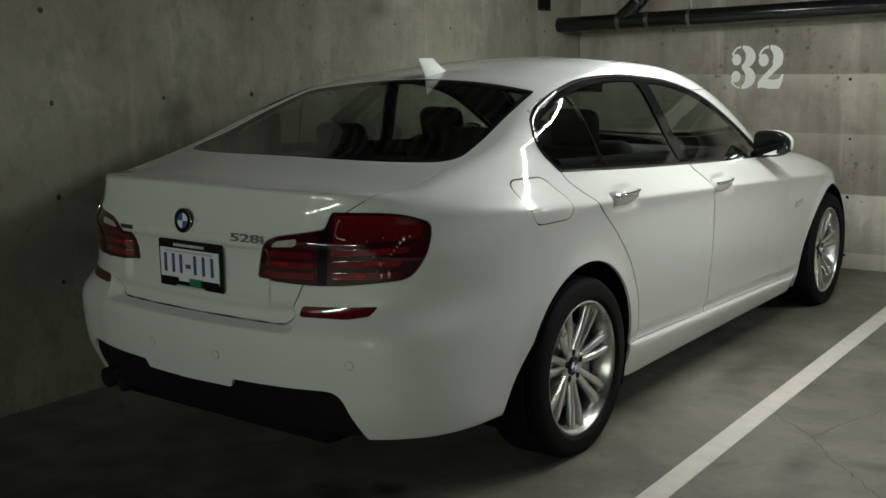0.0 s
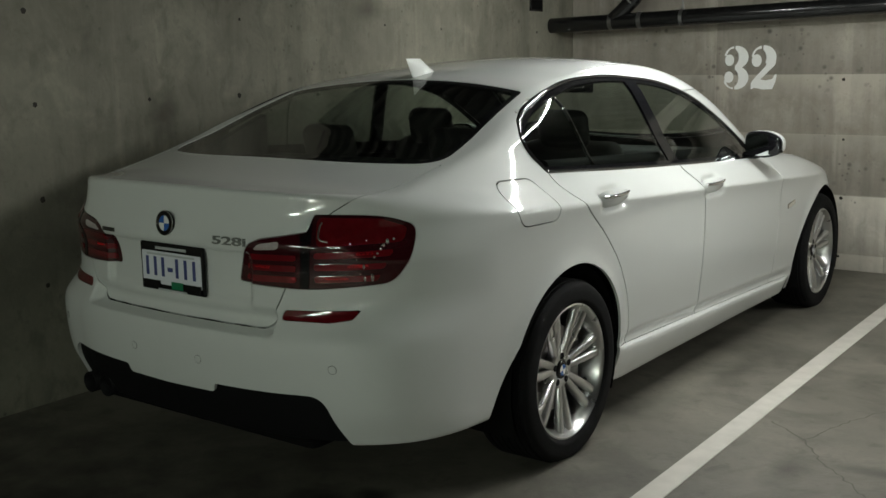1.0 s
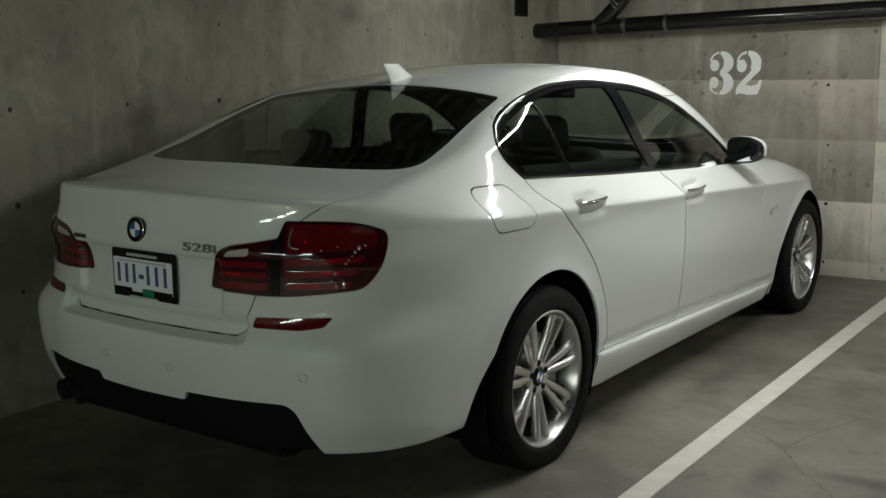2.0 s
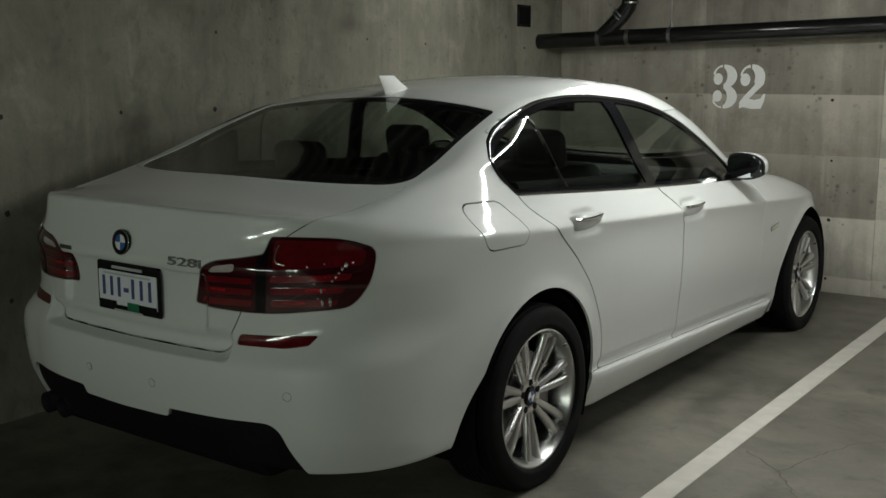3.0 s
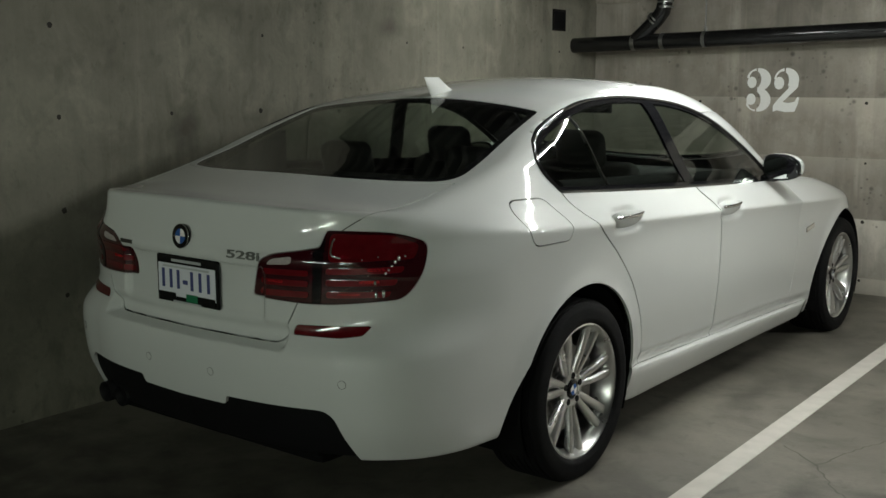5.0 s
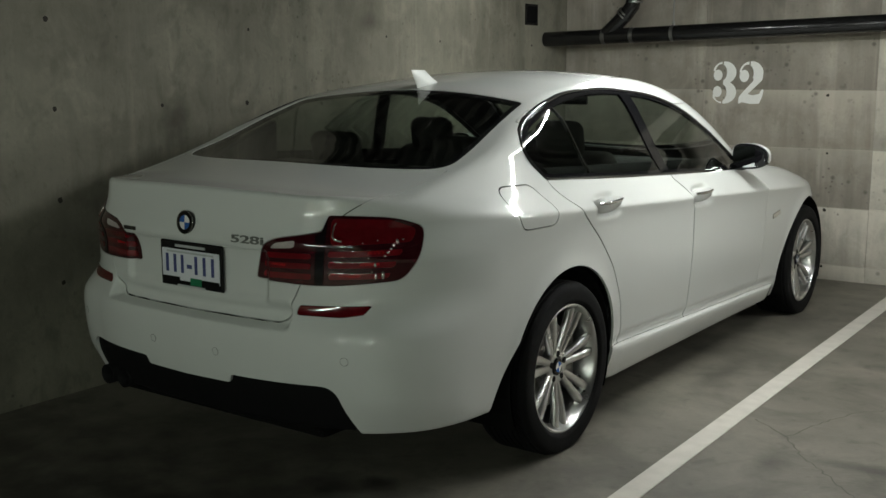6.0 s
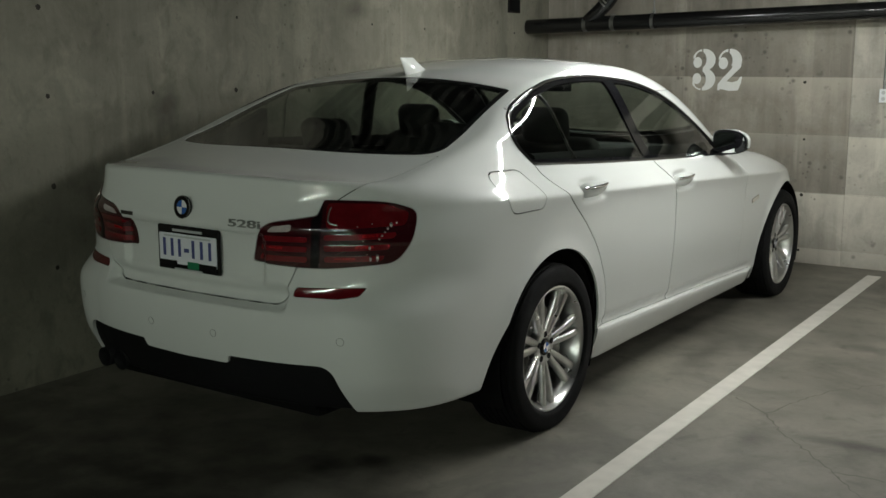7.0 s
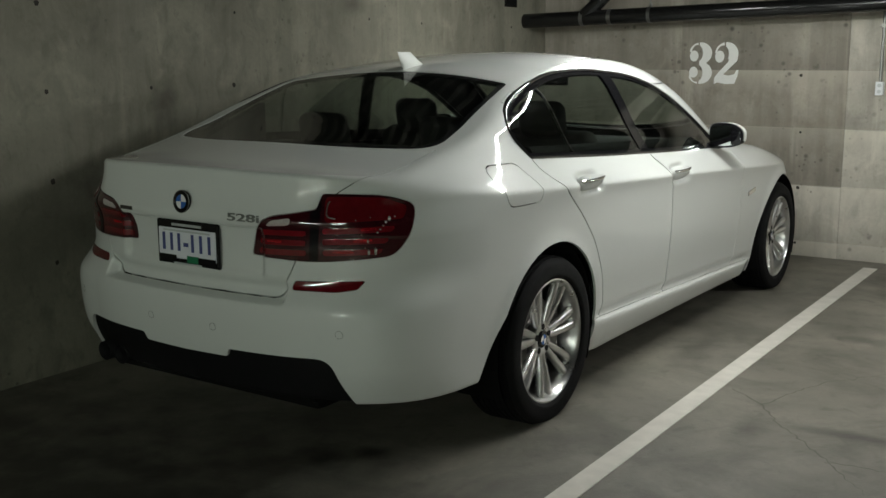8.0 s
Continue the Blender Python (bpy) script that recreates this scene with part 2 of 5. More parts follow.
def box(x0, x1, y0, y1, z0, z1, bevel=0.0, seg=2):
    bm = bmesh.new()
    bmesh.ops.create_cube(bm, size=1.0)
    for v in bm.verts:
        v.co = Vector((x0 + (v.co.x + 0.5) * (x1 - x0), y0 + (v.co.y + 0.5) * (y1 - y0), z0 + (v.co.z + 0.5) * (z1 - z0)))
    if bevel:
        bmesh.ops.bevel(bm, geom=bm.edges[:], offset=bevel, segments=seg, affect="EDGES", profile=0.5)
    return bm


def tube_along(points, radius, sides=20, caps=True):
    """A round pipe through the points."""
    bm = bmesh.new()
    pts = [Vector(p) for p in points]
    rings = []
    ref = None
    for i, p in enumerate(pts):
        d = (pts[min(i + 1, len(pts) - 1)] - pts[max(i - 1, 0)]).normalized()
        if ref is None:
            ref = d.orthogonal().normalized()
        ref = (ref - d * ref.dot(d)).normalized()
        other = d.cross(ref)
        r = radius[i] if isinstance(radius, (list, tuple)) else radius
        rings.append([bm.verts.new(p + (ref * math.cos(a) + other * math.sin(a)) * r) for a in [2 * math.pi * k / sides for k in range(sides)]])
    for a, b in zip(rings, rings[1:]):
        for k in range(sides):
            bm.faces.new((a[k], a[(k + 1) % sides], b[(k + 1) % sides], b[k]))
    if caps:
        bm.faces.new(rings[0][::-1])
        bm.faces.new(rings[-1])
    bmesh.ops.recalc_face_normals(bm, faces=bm.faces[:])
    return bm


def lathe_x(profile, sides=64, closed=False):
    """Turns (x, r) pairs round the x axis."""
    bm = bmesh.new()
    rings = [[bm.verts.new((x, r * math.cos(2 * math.pi * k / sides), r * math.sin(2 * math.pi * k / sides))) for k in range(sides)] for x, r in profile]
    pairs = list(zip(rings, rings[1:])) + ([(rings[-1], rings[0])] if closed else [])
    for a, b in pairs:
        for k in range(sides):
            bm.faces.new((a[k], a[(k + 1) % sides], b[(k + 1) % sides], b[k]))
    bmesh.ops.recalc_face_normals(bm, faces=bm.faces[:])
    return bm


def empty(name, place=(0, 0, 0)):
    ob = new(name)
    ob.location = place
    return ob


# ---- the bay: floor, walls, ceiling; it stands a little askew to the car ----
WX, WY, TOP, SOUTH = -1.30, 4.12, 2.09, -17.0
BAY = radians(1.3)


def in_bay(ob):
    ob.rotation_euler = (0, 0, BAY)
    return ob


def at_bay(x, y, z=0.0):
    """A point of the bay in the world."""
    return (x * math.cos(BAY) - y * math.sin(BAY), x * math.sin(BAY) + y * math.cos(BAY), z)


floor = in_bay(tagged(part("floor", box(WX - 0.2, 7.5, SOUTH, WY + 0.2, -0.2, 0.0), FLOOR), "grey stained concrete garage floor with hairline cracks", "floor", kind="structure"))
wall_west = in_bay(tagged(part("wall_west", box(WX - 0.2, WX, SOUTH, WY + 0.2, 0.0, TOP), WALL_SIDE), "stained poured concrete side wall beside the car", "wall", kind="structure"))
wall_north = in_bay(tagged(part("wall_north", box(WX, 7.5, WY, WY + 0.2, 0.0, TOP), WALL_END), "streaked poured concrete end wall of the bay", "wall", kind="structure"))
# the east and south walls are unseen, added to close the room
wall_east = in_bay(tagged(part("wall_east", box(7.5, 7.7, SOUTH, WY + 0.2, 0.0, TOP), WALL_END), "unseen plain concrete wall that closes the room", "wall", kind="structure"))
wall_south = in_bay(tagged(part("wall_south", box(WX - 0.2, 7.7, SOUTH - 0.2, SOUTH, 0.0, TOP), WALL_END), "unseen plain concrete wall that closes the room", "wall", kind="structure"))


def ribbed_ceiling():
    """Steel deck: shallow ribs that run along the bay, in one mesh with the slab above."""
    bm = box(WX - 0.2, 7.7, SOUTH - 0.2, WY + 0.2, TOP + 0.074, TOP + 0.22)
    x = WX
    while x < 7.45:
        ring = [[bm.verts.new((x + dx, y, TOP + dz)) for dx, dz in ((0.0, 0.076), (0.010, 0.0), (0.050, 0.0), (0.060, 0.076))] for y in (SOUTH, WY)]
        for k in range(3):
            bm.faces.new((ring[0][k], ring[0][k + 1], ring[1][k + 1], ring[1][k]))
        x += 0.115
    return bm


ceiling = in_bay(tagged(part("ceiling", ribbed_ceiling(), CEILING), "grey ribbed steel deck garage ceiling", "ceiling", kind="structure"))
bay_line = part("painted_line", box(-0.045, 0.045, -8.0, 0.0, -0.002, 0.003), WHITE_LINE, floor, "worn white painted bay line")
bay_line.location, bay_line.rotation_euler = (1.355, 3.88, 0), (0, 0, radians(-0.7))


def tube_lamp(x, y, z, length, along="y", glow=TUBE):
    lamp = empty("ceiling_lamp", at_bay(x, y, z))
    tagged(lamp, "unseen white fluorescent batten lamp hung below the ceiling", "lamp", "ceiling lamps")
    h = length / 2
    part("housing", box(-0.075, 0.075, -h - 0.03, h + 0.03, 0.02, TOP - z, 0.008), FIXTURE, lamp)
    part("tube", tube_along([(0, -h, 0.0), (0, h, 0.0)], 0.019, 16), glow, lamp, "lit white fluorescent tube", smooth=0.9)
    for s in (-1, 1):
        part("tube_holder", box(-0.022, 0.022, s * h - 0.014, s * h + 0.014, -0.012, 0.022, 0.004), FIXTURE, lamp)
    lamp.rotation_euler = (0, 0, BAY + (math.pi / 2 if along == "x" else 0))
    return lamp


tube_lamp(1.38, 1.02, TOP - 0.09, 1.30, "x")
# short unseen tube, added to fill the side wall behind the car
tube_lamp(0.0, 2.25, TOP - 0.07, 0.38)
# unseen tube, added to brighten the front wing and the floor there
tube_lamp(3.7, 2.9, TOP - 0.07, 1.4, "x")
for x in (0.9, 4.3):
    tube_lamp(x, -7.6, TOP - 0.07, 2.4, "x", TUBE_OLD)


# ---- the car's form: an implicit body, cut into panels ----
def curve(*knots):
    """A natural cubic spline through (q, value) pairs, straight beyond its ends."""
    q = np.array([k[0] for k in knots], float)
    v = np.array([k[1] for k in knots], float)
    n = len(q)
    h = np.diff(q)
    a = np.eye(n)
    r = np.zeros(n)
    for i in range(1, n - 1):
        a[i, i - 1:i + 2] = h[i - 1], 2 * (h[i - 1] + h[i]), h[i]
        r[i] = 6 * ((v[i + 1] - v[i]) / h[i] - (v[i] - v[i - 1]) / h[i - 1])
    m = np.linalg.solve(a, r)

    def at(x):
        x = np.asarray(x, float)
        i = np.clip(np.searchsorted(q, x) - 1, 0, n - 2)
        c = np.clip(x, q[0], q[-1])
        s, e = c - q[i], q[i + 1] - c
        y = (m[i] * e ** 3 + m[i + 1] * s ** 3) / (6 * h[i]) + (v[i] / h[i] - m[i] * h[i] / 6) * e + (v[i + 1] / h[i] - m[i + 1] * h[i] / 6) * s
        d0 = (v[1] - v[0]) / h[0] - m[1] * h[0] / 6
        d1 = (v[-1] - v[-2]) / h[-1] + m[-2] * h[-1] / 6
        return y + np.where(x < q[0], (x - q[0]) * d0, 0) + np.where(x > q[-1], (x - q[-1]) * d1, 0)
    return at


def smax(a, b, k):
    h = np.maximum(k - np.abs(a - b), 0) / k
    return np.maximum(a, b) + h * h * k * 0.25


def smin(a, b, k):
    return -smax(-a, -b, k)


def step(e0, e1, x):
    t = np.clip((x - e0) / (e1 - e0), 0, 1)
    return t * t * (3 - 2 * t)


half_width = curve((-1.1, 0.84), (-0.7, 0.885), (-0.3, 0.915), (0.0, 0.922), (0.5, 0.915), (1.2, 0.912), (2.0, 0.912), (2.6, 0.915), (2.97, 0.902), (3.3, 0.852), (3.6, 0.77), (3.85, 0.66))
flank = curve((0.15, -0.075), (0.25, -0.035), (0.38, -0.016), (0.52, -0.004), (0.66, 0.0), (0.80, -0.001), (0.88, -0.004), (1.2, -0.03))
rear_plan = curve((0.0, 0.0), (0.25, 0.010), (0.45, 0.036), (0.6, 0.086), (0.7, 0.15), (0.8, 0.26), (0.88, 0.42), (0.96, 0.70))
rear_rake = curve((0.15, -0.99), (0.28, -1.04), (0.42, -1.085), (0.54, -1.10), (0.62, -1.09), (0.67, -1.064), (0.74, -1.054), (0.82, -1.0505), (0.90, -1.0475), (0.97, -1.0435), (1.035, -1.038), (1.10, -1.03))
nose_plan = curve((0.0, 0.0), (0.4, 0.06), (0.65, 0.17), (0.8, 0.32), (0.92, 0.62))
nose_rake = curve((0.15, 3.70), (0.3, 3.79), (0.5, 3.80), (0.65, 3.76), (0.8, 3.68))
deck_line = curve((-1.1, 1.062), (-1.02, 1.062), (-0.92, 1.064), (-0.75, 1.079), (-0.45, 1.105), (-0.1, 1.105), (0.3, 1.145), (0.8, 1.19), (1.5, 1.165), (1.95, 1.05), (2.3, 0.976), (2.8, 0.926), (3.3, 0.835), (3.65, 0.775), (3.9, 0.65))
roof_line = curve((-0.9, 0.9256), (-0.7, 1.0149), (-0.5, 1.100), (-0.3, 1.1809), (-0.1, 1.2577), (0.06, 1.3161), (0.22, 1.3705), (0.55, 1.428), (0.95, 1.461), (1.25, 1.455), (1.55, 1.400), (2.0, 1.208), (2.45, 0.965), (2.8, 0.80))
cabin_plan = curve((-1.0, -0.225), (-0.6, -0.13), (-0.35, -0.060), (-0.12, -0.012), (0.25, -0.002), (0.8, 0.0), (1.3, -0.006), (1.8, -0.035), (2.4, -0.12))


def crease_height(y):
    return 0.935 - 0.050 * y


def skirt_height(y):
    return 0.343 - 0.031 * y


def body_field(x, y, z):
    """Signed distance-like field of the car body; negative inside."""
    ax = np.abs(x)
    # flank: swelling, shoulder crease, sill step, arch lips
    w = half_width(y) + flank(z)
    zc = crease_height(y)
    fade = step(-0.75, -0.15, y) * (1 - step(2.5, 3.1, y))
    d = z - zc
    w = w - 0.50 * 0.5 * (d + np.sqrt(d * d + 0.00005))
    haunch = step(0.30, -0.05, y) * step(-0.95, -0.62, y)
    w = w - 0.050 * haunch * step(0.004, 0.088, d)
    soft = np.sqrt(d * d + 0.00005) - 0.007
    w = w + fade * 0.020 * np.exp(-soft / np.where(d < 0, 0.055, 0.060))
    zs = skirt_height(y)
    mid = step(0.35, 0.5, y) * (1 - step(2.35, 2.5, y))
    w = w + mid * (0.020 * (1 - step(zs - 0.014, zs, z)) - 0.012 * np.exp(-((z - zs - 0.01) / 0.022) ** 2))
    for yc in (0.0, 2.968):
        r = np.hypot(y - yc, z - 0.33)
        w = w + 0.010 * np.exp(-((r - 0.385) / 0.045) ** 2)
    for yh in (0.30, 1.285):
        w = w - 0.026 * np.exp(-((y - yh) / 0.098) ** 4 - ((z - crease_height(yh) - 0.008) / 0.040) ** 4)
    side = (ax - w) * 0.98
    # tail
    slope = np.minimum(ax * ax * 1.6, 1.6)
    rec = step(0.365, 0.335, ax) * step(0.675, 0.72, z) * step(0.872, 0.862, z)
    yr = rear_rake(z) + rear_plan(ax) + 0.020 * rec
    ledge = step(0.462, 0.43, ax) * step(0.614, 0.630, z) * step(0.71, 0.648, z)
    yr = yr + 0.046 * ledge
    yr = yr - 0.066 * step(0.52, 0.85, ax) * step(0.22, 0.40, z) * step(0.74, 0.60, z)
    yr = yr + 0.072 * step(0.48, 0.72, ax) * step(0.84, 0.96, z)
    tail = (yr - y) / np.sqrt(1 + slope * slope)
    nose = (y - nose_rake(z) + nose_plan(ax)) / np.sqrt(1 + np.minimum(ax * 1.2, 1.2) ** 2)
    # deck and bonnet
    deck = z - deck_line(y) + (0.055 - 0.033 * step(1.9, 2.4, y) - 0.037 * step(-0.72, -0.97, y)) * (ax / 0.75) ** 2
    low = smax(smax(side, tail, 0.06), nose, 0.08)
    kd = 0.016 + 0.086 * step(-1.0, -0.6, y) * step(0.40, 0.78, ax) + 0.02 * step(0.60, 0.78, ax)
    low = smax(low, deck * 0.97, kd)
    low = smax(low, (0.168 + 0.097 * step(-0.30, -0.40, y) + 0.03 * step(3.3, 3.6, y)) - z, 0.02)
    # cabin
    zl = np.maximum(z, 0.98)
    lean = 0.842 + cabin_plan(y) - 0.40 * (zl - 1.0) - 0.30 * np.maximum(z - 1.18, 0) ** 2
    glass = (ax - lean) * 0.92
    top = (z - roof_line(y) + (0.044 - 0.022 * step(0.6, -0.1, y)) * (ax / 0.6) ** 2) * 0.90
    kc = 0.09 - 0.062 * step(0.05, -0.3, y)
    cab = smax(smax(glass, top, kc), 0.93 - z, 0.04)
    k = 0.035 + 0.10 * step(0.25, -0.35, y) + 0.03 * step(1.9, 2.3, y)
    return smin(low, cab, k)


def gradient(f, p, e=0.002):
    g = np.empty_like(p)
    for i in range(3):
        d = np.zeros(3)
        d[i] = e
        g[:, i] = (f(*(p + d).T) - f(*(p - d).T)) / (2 * e)
    return g


def surface(f, lo, hi, h):
    """Surface nets over a grid that begins half a cell left of x = 0, then drawn onto the zero set."""
    axes = [np.arange(lo[i], hi[i] + h, h) for i in range(3)]
    gx, gy, gz = np.meshgrid(*axes, indexing="ij", sparse=True)
    v = f(gx, gy, gz)
    inside = v < 0
    n = inside[:-1, :-1, :-1].astype(np.int8)
    for dx, dy, dz in ((1, 0, 0), (0, 1, 0), (0, 0, 1), (1, 1, 0), (1, 0, 1), (0, 1, 1), (1, 1, 1)):
        n = n + inside[dx:inside.shape[0] - 1 + dx, dy:inside.shape[1] - 1 + dy, dz:inside.shape[2] - 1 + dz]
    cell = (n > 0) & (n < 8)
    ids = -np.ones(cell.shape, int)
    ids[cell] = np.arange(cell.sum())
    c = np.argwhere(cell)
    pts = np.stack([axes[i][c[:, i]] + h / 2 for i in range(3)], 1)
    mid = c[:, 0] == 0
    pts[mid, 0] = 0
    for _ in range(6):
        g = gradient(f, pts)
        val = f(*pts.T)
        stepv = g * (val / np.maximum((g * g).sum(1), 0.05))[:, None]
        stepv[mid, 0] = 0
        length = np.linalg.norm(stepv, axis=1)
        pts = pts - stepv * np.minimum(1, h / np.maximum(length, 1e-9))[:, None]
    quads = []
    for ax in range(3):
        a = np.moveaxis(inside, ax, 0)
        idm = np.moveaxis(ids, ax, 0)
        s0, s1 = a[:-1], a[1:]
        cross = np.argwhere((s0 != s1)[:, 1:-1, 1:-1])
        i, j, k = cross[:, 0], cross[:, 1] + 1, cross[:, 2] + 1
        q = np.stack([idm[i, j - 1, k - 1], idm[i, j, k - 1], idm[i, j, k], idm[i, j - 1, k]], 1)
        flip = s0[i, j, k]
        if ax == 1:
            flip = ~flip
        q[~flip] = q[~flip][:, ::-1]
        quads.append(q)
    q = np.concatenate(quads)
    q = q[(q >= 0).all(1)]
    t = np.concatenate([q[:, [0, 1, 2]], q[:, [0, 2, 3]]])
    nrm = gradient(f, pts)
    nrm[mid, 0] = 0
    nrm /= np.linalg.norm(nrm, axis=1)[:, None]
    return pts, nrm, t


class Sheet:
    """Triangles with vertex normals that can be split by a field."""

    def __init__(self, p, n, t):
        used = np.unique(t) if len(t) else np.zeros(0, int)
        back = -np.ones(len(p), int)
        back[used] = np.arange(len(used))
        self.p, self.n, self.t = p[used], n[used], back[t] if len(t) else t.reshape(0, 3)

    def keep(self, f):
        """The part where f < 0."""
        p, n, t = self.p, self.n, self.t
        d = f(p, n)
        d = np.where(np.abs(d) < 1e-6, -1e-6, d)
        s = d[t] < 0
        cnt = s.sum(1)
        whole = t[cnt == 3]
        out_p, out_n, tris = [p], [n], [whole]
        made = {}
        extra = []

        def cut(i, j):
            key = (i, j) if i < j else (j, i)
            if key not in made:
                made[key] = len(p) + len(extra)
                w = d[i] / (d[i] - d[j])
                extra.append((p[i] + (p[j] - p[i]) * w, n[i] + (n[j] - n[i]) * w))
            return made[key]

        new_t = []
        for tri, sg in zip(t[(cnt > 0) & (cnt < 3)].tolist(), s[(cnt > 0) & (cnt < 3)].tolist()):
            a = sg.index(True) if sum(sg) == 1 else sg.index(False)
            i, j, k = tri[a], tri[(a + 1) % 3], tri[(a + 2) % 3]
            ij, ik = cut(i, j), cut(i, k)
            if sum(sg) == 1:
                new_t.append((i, ij, ik))
            else:
                new_t += [(ij, j, k), (ij, k, ik)]
        if extra:
            out_p.append(np.array([e[0] for e in extra]))
            nn = np.array([e[1] for e in extra])
            out_n.append(nn / np.linalg.norm(nn, axis=1)[:, None])
        if new_t:
            tris.append(np.array(new_t, int))
        return Sheet(np.concatenate(out_p), np.concatenate(out_n), np.concatenate(tris))

    def split(self, f, gap=0.0):
        return self.keep(lambda p, n: f(p, n) + gap), self.keep(lambda p, n: gap - f(p, n))

    def moved(self, off):
        return Sheet(self.p + self.n * off, self.n, self.t)

    def mirrored(self):
        f = np.array([-1, 1, 1])
        return Sheet(self.p * f, self.n * f, self.t[:, ::-1])

    def both(self):
        """This half and its mirror image in one sheet."""
        m = self.mirrored()
        return Sheet(np.concatenate([self.p, m.p]), np.concatenate([self.n, m.n]), np.concatenate([self.t, m.t + len(self.p)]))

    def build(self, name, material, parent, label="", rim=0.012):
        """Mesh object; rim: depth by which the open edges turn inward."""
        p, n, t = self.p, self.n, self.t
        if rim and len(t):
            e = np.concatenate([t[:, [0, 1]], t[:, [1, 2]], t[:, [2, 0]]])
            key = np.sort(e, 1)
            _, first, cnt = np.unique(key[:, 0] * (len(p) + 1) + key[:, 1], return_index=True, return_counts=True)
            b = e[first[cnt == 1]]
            b = b[~((np.abs(p[b[:, 0], 0]) < 1e-4) & (np.abs(p[b[:, 1], 0]) < 1e-4))]
            vs, inv = np.unique(b, return_inverse=True)
            inv = inv.reshape(b.shape)
            a, b2 = b[:, 0], b[:, 1]
            along = p[b2] - p[a]
            out = np.cross(along, n[a])
            out = out / np.maximum(np.linalg.norm(out, axis=1), 1e-9)[:, None]
            acc = np.zeros((len(vs), 3))
            np.add.at(acc, inv[:, 0], out)
            np.add.at(acc, inv[:, 1], out)
            acc = acc / np.maximum(np.linalg.norm(acc, axis=1), 1e-9)[:, None]
            k0, m = len(p), len(vs)
            u0, u1, l0, l1 = inv[:, 0] + k0, inv[:, 1] + k0, inv[:, 0] + k0 + m, inv[:, 1] + k0 + m
            t = np.concatenate([t, np.stack([u1, u0, l0], 1), np.stack([u1, l0, l1], 1)])
            base, nb = p[vs], n[vs]
            p = np.concatenate([p, base, base - nb * rim])
            n = np.concatenate([n, acc, acc])
        return mesh_object(name, p, t, material, parent, label, normals=n)


def poly(points, rounding=0.0):
    """Field of a closed polygon in the plane: negative inside."""
    a = np.array(points, float)
    b = np.roll(a, -1, 0)

    def at(u, v):
        best = np.full(u.shape, 1e9)
        odd = np.zeros(u.shape, bool)
        for (x0, y0), (x1, y1) in zip(a, b):
            ex, ey = x1 - x0, y1 - y0
            wx, wy = u - x0, v - y0
            s = np.clip((wx * ex + wy * ey) / (ex * ex + ey * ey), 0, 1)
            best = np.minimum(best, (wx - ex * s) ** 2 + (wy - ey * s) ** 2)
            hit = ((y0 <= v) & (v < y1)) | ((y1 <= v) & (v < y0))
            if ey:
                odd ^= hit & (u < x0 + ex * (v - y0) / ey)
        return np.where(odd, -1, 1) * np.sqrt(best) - rounding
    return at


def rounded(points, r, n=5):
    """The polygon's points with arcs at its corners."""
    out = []
    k = len(points)
    for i, p in enumerate(points):
        rr = r if not isinstance(r, (list, tuple)) else r[i]
        p, a, b = Vector(p), Vector(points[i - 1]), Vector(points[(i + 1) % k])
        u, v = (a - p), (b - p)
        d = min(rr, u.length * 0.45, v.length * 0.45)
        s, e = p + u.normalized() * d, p + v.normalized() * d
        out += [tuple(s * (1 - q) ** 2 + p * 2 * q * (1 - q) + e * q * q) for q in [j / n for j in range(n + 1)]]
    return out


# outlines in side view (y, z)
DLO = poly(rounded([(-0.032, 1.046), (0.6, 1.010), (1.2, 0.980), (2.02, 0.945), (2.12, 0.955), (1.80, 1.13), (1.45, 1.285), (1.15, 1.355), (0.72, 1.388), (0.42, 1.369), (0.20, 1.326), (0.04, 1.276), (-0.07, 1.226), (-0.116, 1.172), (-0.094, 1.112)], [0.015, 0.1, 0.1, 0.03, 0.05, 0.2, 0.2, 0.2, 0.25, 0.12, 0.1, 0.1, 0.06, 0.05, 0.06]))
REAR_DOOR = poly(rounded([(0.475, 0.20), (0.478, 0.40), (0.445, 0.52), (0.355, 0.68), (0.225, 0.81), (0.082, 0.915), (0.045, 0.955), (-0.04, 1.052), (0.0, 1.3), (1.0, 1.3), (1.02, 0.99), (1.11, 0.935), (1.163, 0.88), (1.192, 0.80), (1.200, 0.68), (1.19, 0.50), (1.186, 0.20)], 0.06))
FRONT_DOOR = poly(rounded([(1.190, 0.20), (1.194, 0.50), (1.204, 0.68), (1.196, 0.80), (1.167, 0.88), (1.114, 0.935), (1.024, 0.99), (1.0, 1.3), (2.1, 1.3), (2.18, 0.93), (2.20, 0.60), (2.16, 0.20)], 0.06))
FUEL = poly(rounded([(-0.345, 1.045), (-0.15, 1.042), (-0.105, 0.965), (-0.125, 0.898), (-0.34, 0.898), (-0.368, 0.97)], [0.035, 0.04, 0.05, 0.035, 0.035, 0.05]))
# tail lamp: round the corner (s = x + distance forward of the tail), z
LAMP = poly(rounded([(0.325, 0.772), (0.355, 0.893), (0.41, 0.915), (0.622, 0.942), (0.655, 0.991), (0.95, 0.985), (1.10, 0.950), (1.065, 0.86), (0.985, 0.786), (0.6, 0.764)], [0.01, 0.03, 0.04, 0.01, 0.008, 0.1, 0.04, 0.08, 0.07, 0.1]))
REFLECTOR = poly(rounded([(0.50, 0.668), (0.515, 0.698), (0.84, 0.705), (0.80, 0.678), (0.70, 0.668)], 0.008))
